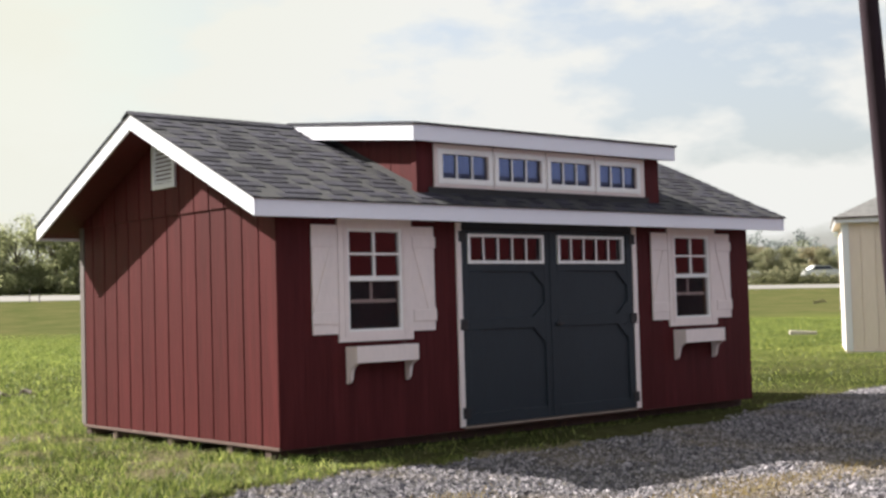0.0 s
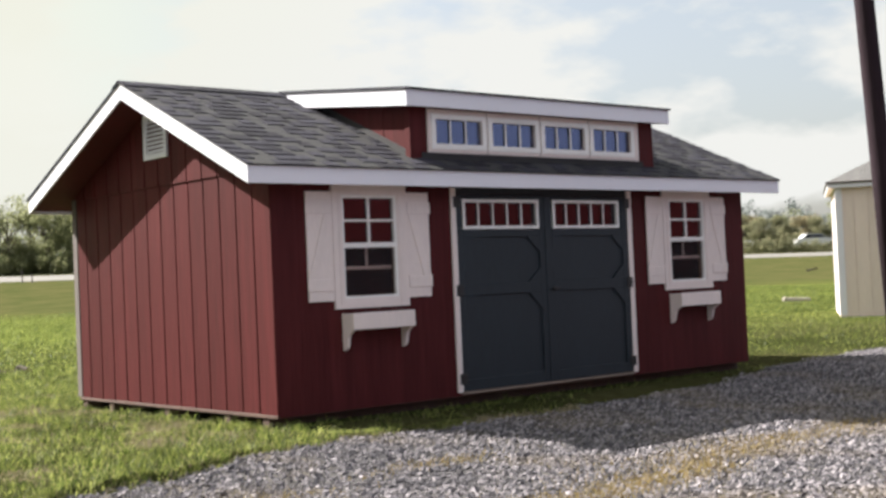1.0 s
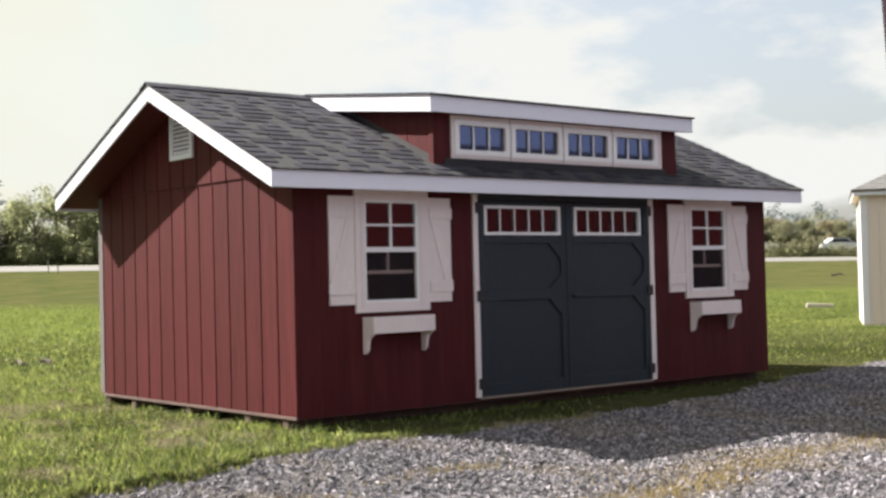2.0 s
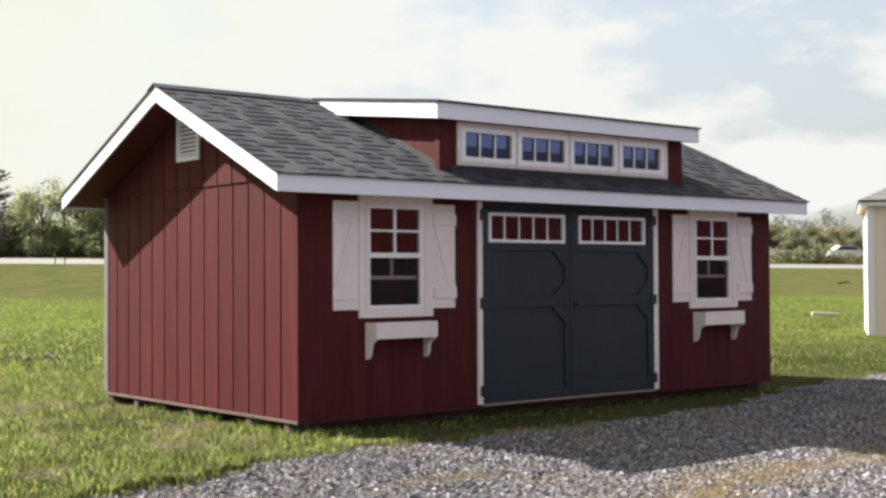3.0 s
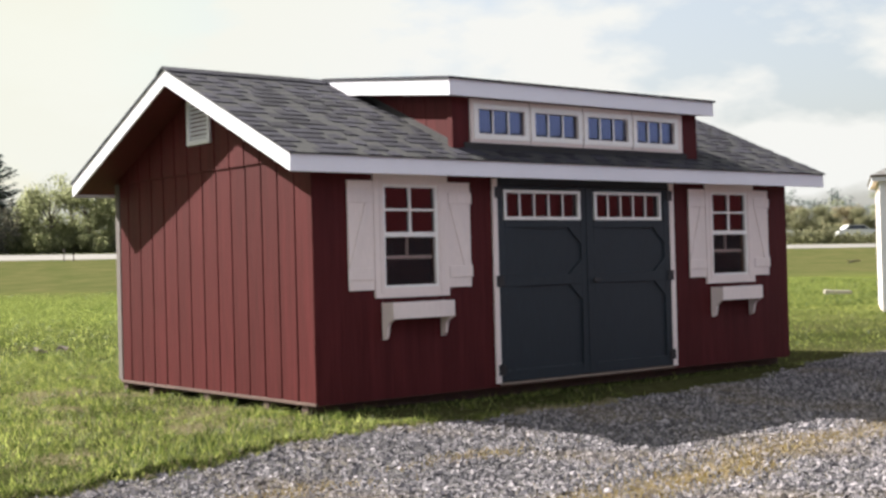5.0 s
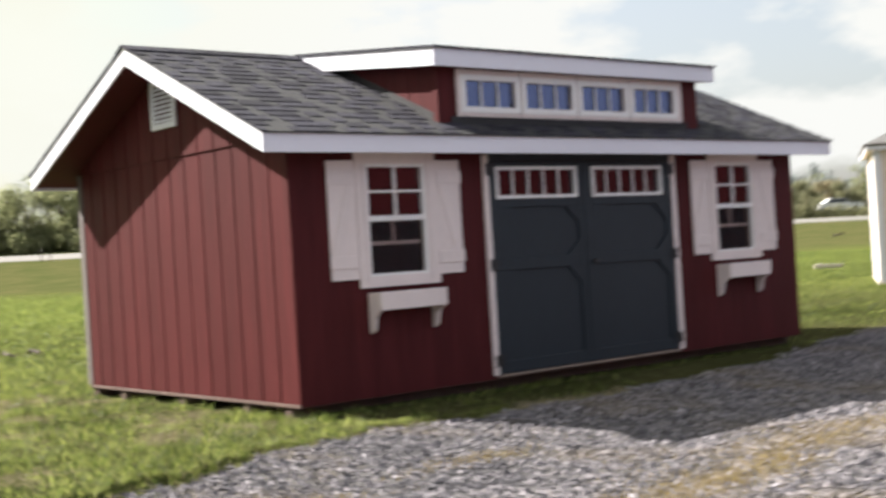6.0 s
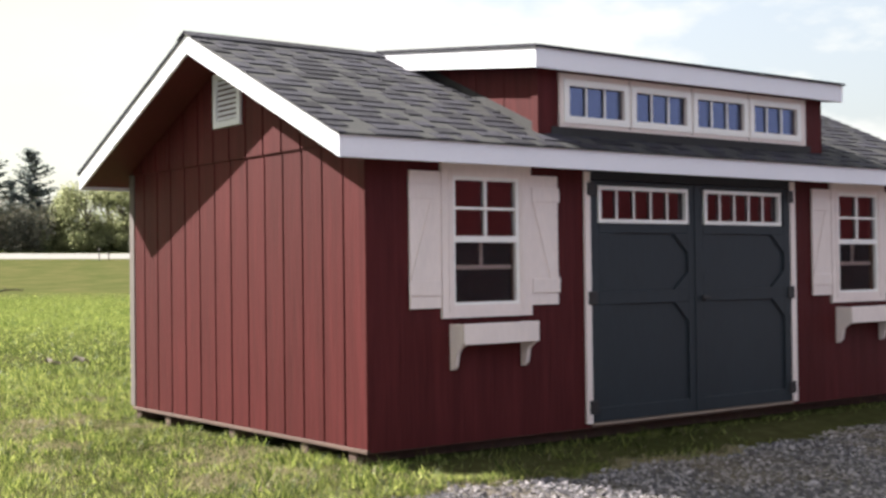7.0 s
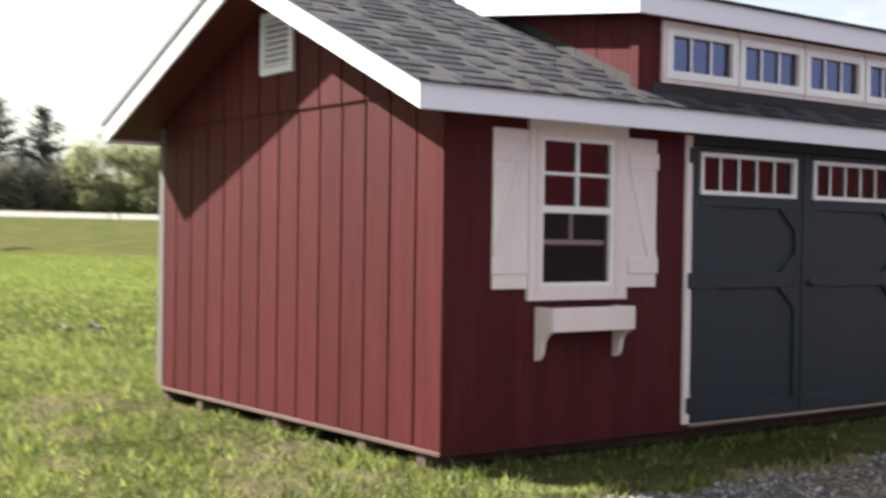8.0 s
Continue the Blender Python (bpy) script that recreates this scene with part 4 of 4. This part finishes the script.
def tab_mesh(w, raised):
    """A raised tab, or the lower layer between two tabs with its dark band of granules under the next course."""
    key = round(w, 2), raised
    if key not in tab_meshes:
        bm = bmesh.new()
        if raised:
            add_box(bm, 0.002, key[0] - 0.002, 0.0, COURSE + 0.03, 0.0, 0.007)
        else:
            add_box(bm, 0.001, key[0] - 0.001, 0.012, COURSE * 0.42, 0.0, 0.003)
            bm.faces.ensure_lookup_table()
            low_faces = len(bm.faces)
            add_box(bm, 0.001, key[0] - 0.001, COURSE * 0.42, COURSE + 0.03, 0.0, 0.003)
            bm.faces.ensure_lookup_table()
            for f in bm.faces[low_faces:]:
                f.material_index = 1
        mesh = bpy.data.meshes.new("shingle")
        bmesh.ops.recalc_face_normals(bm, faces=bm.faces)
        bm.to_mesh(mesh)
        bm.free()
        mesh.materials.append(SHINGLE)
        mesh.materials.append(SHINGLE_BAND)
        tab_meshes[key] = mesh
    return tab_meshes[key]


field_v, field_f, field_m = [], [], []
r = random.Random(4)
count = math.ceil(run / COURSE)
for k in range(count):
    s = k * COURSE - 0.02
    x, raised = -OX - 0.018 - r.uniform(0.0, 0.3), True
    while x < L + OX:
        w = r.choice((0.13, 0.19, 0.27, 0.36)) if raised else r.choice((0.08, 0.12, 0.17, 0.22))
        a, b = max(x, -OX - 0.018), min(x + w, L + OX + 0.018)
        x, up, raised = x + w, raised, not raised
        y = -OY + s * math.cos(tilt)
        if y > -0.02 and b > DX0 + 0.02 and a < DX1 - 0.02:
            if a < DX0 - 0.03:
                b = DX0 - 0.002
            elif b > DX1 + 0.03:
                a = DX1 + 0.002
            else:
                continue
        if b - a < 0.04 or y > MID - 0.02:
            continue
        m = Matrix.Translation((a, y, EAVE + DEEP + 0.012 + SLOPE * (y + OY) + 0.002 * up)) @ Matrix.Rotation(tilt - 0.05, 4, "X")
        if a > DX1 - 0.1:                          # the far half, seen small, is one field
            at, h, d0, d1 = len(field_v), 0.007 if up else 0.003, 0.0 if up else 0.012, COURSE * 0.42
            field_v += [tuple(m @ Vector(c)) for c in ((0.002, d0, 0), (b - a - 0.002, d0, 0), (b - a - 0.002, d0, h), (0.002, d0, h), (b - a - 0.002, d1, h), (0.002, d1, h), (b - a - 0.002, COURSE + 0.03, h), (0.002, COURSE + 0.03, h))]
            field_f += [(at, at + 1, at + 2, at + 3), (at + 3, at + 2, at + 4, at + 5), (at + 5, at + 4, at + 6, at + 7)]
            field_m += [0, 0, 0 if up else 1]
        else:
            part("shingle", tab_mesh(b - a, up), None, roof).matrix_basis = m
shingle_field = tagged(part("shingle_field", soup("shingle_field", field_v, field_f), SHINGLE_FIELD, roof), kind="stuff")
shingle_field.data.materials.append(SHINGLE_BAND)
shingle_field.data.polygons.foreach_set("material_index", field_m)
for k in range(23):
    x0 = -OX - 0.02 + k * 0.302
    if DX0 - DOV - 0.1 < x0 < DX1 + DOV - 0.15:
        continue
    prism("ridge_cap", [(MID - 0.12, RIDGE - 0.054), (MID, RIDGE - 0.001), (MID + 0.12, RIDGE - 0.054), (MID + 0.12, RIDGE - 0.047), (MID, RIDGE + 0.007), (MID - 0.12, RIDGE - 0.047)], "x", x0, x0 + 0.298, SHINGLE, roof)


# ---- grass and stones ----
def blades(name, x, y, h_lo, h_hi, w, seed, material, label, tall_=1.0):
    r = np.random.default_rng(seed)
    n = len(x)
    z = level(x, y) - 0.012 + sod(x, y)
    a = r.uniform(0, 2 * np.pi, n)
    h = r.uniform(h_lo, h_hi, n) * tall_
    lean = r.normal(0, 0.5, (n, 2)) * h[:, None]
    dx, dy = np.cos(a) * w, np.sin(a) * w
    tri = np.stack([np.stack([x - dx, y - dy, z], 1), np.stack([x + dx, y + dy, z], 1), np.stack([x + lean[:, 0], y + lean[:, 1], z + h], 1)], 1)
    ob = part(name, soup(name, tri.reshape(-1, 3).tolist(), [(3 * i, 3 * i + 1, 3 * i + 2) for i in range(n)]), material)
    return tagged(ob, label, "grass", kind="stuff")


WORN = [(-0.25, 3.0), (-0.3, 4.2), (0.3, 5.4), (-0.65, 0.85), (-0.45, 1.7), (-1.1, 2.4), (-2.2, -0.6), (-1.6, 1.3), (-1.5, 4.0), (-0.4, 0.2), (-3, 1.5), (-2.0, 3.0), (-1.0, 0.2), (-0.15, 2.3), (-0.8, 3.5), (-0.6, 3.9), (-1.2, 3.1), (-0.2, 1.2)]


def scatter(n, x0, x1, y0, y1, seed, clump=1.2):
    r = np.random.default_rng(seed)
    x, y = r.uniform(x0, x1, n), r.uniform(y0, y1, n)
    keep = (y > gravel_edge(x) - np.abs(r.normal(0, 0.07, n))) & ~((x > 0.02) & (x < L) & (y > 0.0) & (y < D))
    thick = 0.5 + 0.3 * np.sin(x * 2.3 + 1.1 * np.sin(y * 1.7)) + 0.3 * np.sin(y * 2.9 + 1.3 * np.sin(x * 2.1 + 2))
    thick += 0.40 * np.sin(x * 8.3 + 1.7 * np.sin(y * 6.1)) * np.sin(y * 9.7 + 1.3 * np.sin(x * 7.9))
    keep &= r.uniform(0, 1, n) < np.clip(0.32 + thick, 0.08, 1)
    keep &= (x < 0.15) | (y > -0.02) | (r.uniform(0, 1, n) < 0.16)        # grass thinned along the shed's front, so dark soil deepens the shade there
    for a, b in WORN:
        keep &= r.uniform(0, 1, n) > 0.85 * np.exp(-((x - a) ** 2 + (y - b) ** 2) / 0.07)
    return x[keep], y[keep]


def tufts(count, each, x0, x1, y0, y1, seed, spread):
    """Blades gathered in tufts of uneven height."""
    r = np.random.default_rng(seed)
    cx, cy = scatter(count, x0, x1, y0, y1, seed)
    k = r.integers(each // 3, each * 2, len(cx))
    x, y = np.repeat(cx, k), np.repeat(cy, k)
    tall_ = np.repeat(r.uniform(0.4, 1.5, len(cx)), k)
    return x + r.normal(0, spread, len(x)), y + r.normal(0, spread, len(x)), tall_


def lawn(x, y, tall_, h_lo, h_hi, w, seed, material, label):
    keep = ~((x > -0.005) & (x < L) & (y > -0.01) & (y < D))
    ob = blades("lawn_grass", x[keep], y[keep], h_lo, h_hi, w, seed, material, label, tall_[keep])
    return ob


def plain(xy):
    return xy[0], xy[1], np.ones(len(xy[0]))


lawn(*plain(scatter(150000, -6, 3, -2.3, 9, 31)), 0.02, 0.06, 0.0045, 41, GRASS, "short sunlit green lawn grass beside the shed")
lawn(*tufts(9500, 14, -6, 3, -2.2, 9, 35, 0.035), 0.03, 0.085, 0.0050, 45, GRASS, "uneven tufts of lawn grass beside the shed")
lawn(*tufts(1500, 26, -6, 3, -2.2, 11, 37, 0.042), 0.045, 0.095, 0.0055, 53, GRASS, "taller ragged tussocks in the sunlit lawn")
lawn(*plain(scatter(3600, -0.3, 10, -1.3, 1.2, 32)), 0.02, 0.065, 0.005, 42, GRASS, "shaded green grass along the foot of the shed")
q = np.random.default_rng(38)
foot_x = q.uniform(0.0, L + 0.3, 700)
lawn(foot_x, -0.012 - np.abs(q.normal(0, 0.10, 700)), np.ones(700), 0.03, 0.08, 0.0045, 49, GRASS, "uncut grass against the foot of the shed")
lawn(*plain(scatter(80000, 6.2, 30, 0.3, 24, 33)), 0.03, 0.075, 0.0085, 43, GRASS, "green lawn grass between the two sheds")
q = np.random.default_rng(34)
wide_x, wide_y = q.uniform(-12, 42, 240000), 9 + 62 * q.uniform(0, 1, 240000) ** 1.7
turf = wide_x * LAND[0] + wide_y * LAND[1] < 49
wide_x, wide_y = wide_x[turf], wide_y[turf]
lawn(wide_x, wide_y, np.ones(len(wide_x)), 0.035, 0.085, 0.011, 44, GRASS, "green lawn grass behind the shed")
fleck = scatter(26000, -6, 3, -2.2, 9, 54)
lawn(*plain(fleck), 0.02, 0.07, 0.0035, 55, THATCH, "pale dead blades scattered through the lawn")
q = np.random.default_rng(56)
lip_at = q.uniform(-7, 1.2, 9000)
lawn(lip_at, gravel_edge(lip_at) + q.normal(0.015, 0.035, 9000), np.ones(9000), 0.03, 0.075, 0.0045, 57, GRASS, "grass hanging over the gravel edge")
# worn, straw-coloured places in the lawn
q = np.random.default_rng(36)
sx = np.concatenate([a + q.normal(0, 0.22, 1500) for a, b in WORN])
sy = np.concatenate([b + q.normal(0, 0.20, 1500) for a, b in WORN])
lawn(sx, sy, np.ones(len(sx)), 0.010, 0.035, 0.007, 46, THATCH, "straw-coloured dead grass in the lawn")
fx = q.uniform(-5, 2.5, 7000)
lawn(fx, gravel_edge(fx) + q.normal(0.0, 0.06, 7000), np.ones(7000), 0.015, 0.05, 0.004, 47, THATCH, "dry grass fringe along the gravel edge")

low_x = q.uniform(0.3, 7.5, 2600)
low_y = gravel_edge(low_x) - np.abs(q.normal(0, 0.22, 2600))
low = np.sin(low_x * 3.1 + 1.5 * np.sin(low_y * 4)) > -0.1
lawn(low_x[low], low_y[low], np.ones(int(low.sum())), 0.012, 0.035, 0.005, 50, GRASS, "sparse low grass creeping into the gravel edge")

weed_x, weed_y = q.uniform(-4.5, 6, 5200), q.uniform(-6.5, -0.8, 5200)
weed = np.sin(weed_x * 1.9 + 2 * np.sin(weed_y * 1.4)) + np.sin(weed_y * 2.7 + 1.2) > 0.9
lawn(weed_x[weed], weed_y[weed], np.ones(int(weed.sum())), 0.03, 0.065, 0.004, 48, THATCH, "sparse dry weeds growing through the gravel")

q = np.random.default_rng(51)
n = 3000
s, o = q.uniform(-1, 1, n), q.normal(0, 1, n)
dry_x, dry_y = -0.1 + 0.95 * s + 0.08 * q.normal(0, 1, n), -3.76 + 0.09 * s + 0.14 * o
extra = q.normal(0, 1, (1800, 2))
dry_x = np.concatenate([dry_x, 1.7 + extra[:, 0] * 0.9, -1.9 + extra[:500, 0] * 0.35, -0.2 + extra[:500, 1] * 0.3])
dry_y = np.concatenate([dry_y, -3.35 + extra[:, 1] * 0.15, -2.45 + extra[:500, 1] * 0.08, -2.2 + extra[500:1000, 0] * 0.07])
blades("dry_grass", dry_x, dry_y, 0.04, 0.08, 0.004, 52, DRY, "straw-coloured dry grass growing through gravel")

q = np.random.default_rng(61)
n = 200000
px, py = q.uniform(-5.2, 11, n), q.uniform(-7.2, 0.9, n)
ok = (py < gravel_edge(px) - 0.01 + np.abs(q.normal(0, 0.06, n)) * (q.uniform(0, 1, n) < 0.3)) & ~((px > -0.05) & (px < L) & (py > -0.1)) & ((px < 5) | (py > -4.5))
px, py = px[ok], py[ok]
wide = q.normal(0, 1, (70000, 2)) * (6.5, 4.2) + (1.0, -6.0)
wide = wide[(wide[:, 1] < gravel_edge(wide[:, 0]) - 0.05) & ((wide[:, 0] < -5.2) | (wide[:, 0] > 11) | (wide[:, 1] < -7.2) | ((wide[:, 0] > 5) & (wide[:, 1] < -4.5)))]
px, py = np.concatenate([px, wide[:, 0]]), np.concatenate([py, wide[:, 1]])
n = len(px)
size = q.gamma(4, 0.0021, n) + 0.0045
shape = np.array([(1, 0, 0), (-1, 0, 0), (0, 1, 0), (0, -1, 0), (0, 0, 1), (0, 0, -1)], float)
v = shape[None] * size[:, None, None] * q.uniform(0.55, 1.15, (n, 6, 1)) + q.normal(0, 0.22, (n, 6, 3)) * size[:, None, None]
v[:, :, 2] *= 0.75
v += np.stack([px, py, np.array([bed(a, b) for a, b in zip(px.tolist(), py.tolist())]) + 0.3 * size], 1)[:, None]
tri = [(0, 2, 4), (2, 1, 4), (1, 3, 4), (3, 0, 4), (2, 0, 5), (1, 2, 5), (3, 1, 5), (0, 3, 5)]
tagged(part("gravel_stones", soup("gravel_stones", v.reshape(-1, 3).tolist(), [(6 * i + a, 6 * i + b, 6 * i + c) for i in range(n) for a, b, c in tri]), STONES), "loose grey crushed stones on the drive", "gravel", kind="stuff")
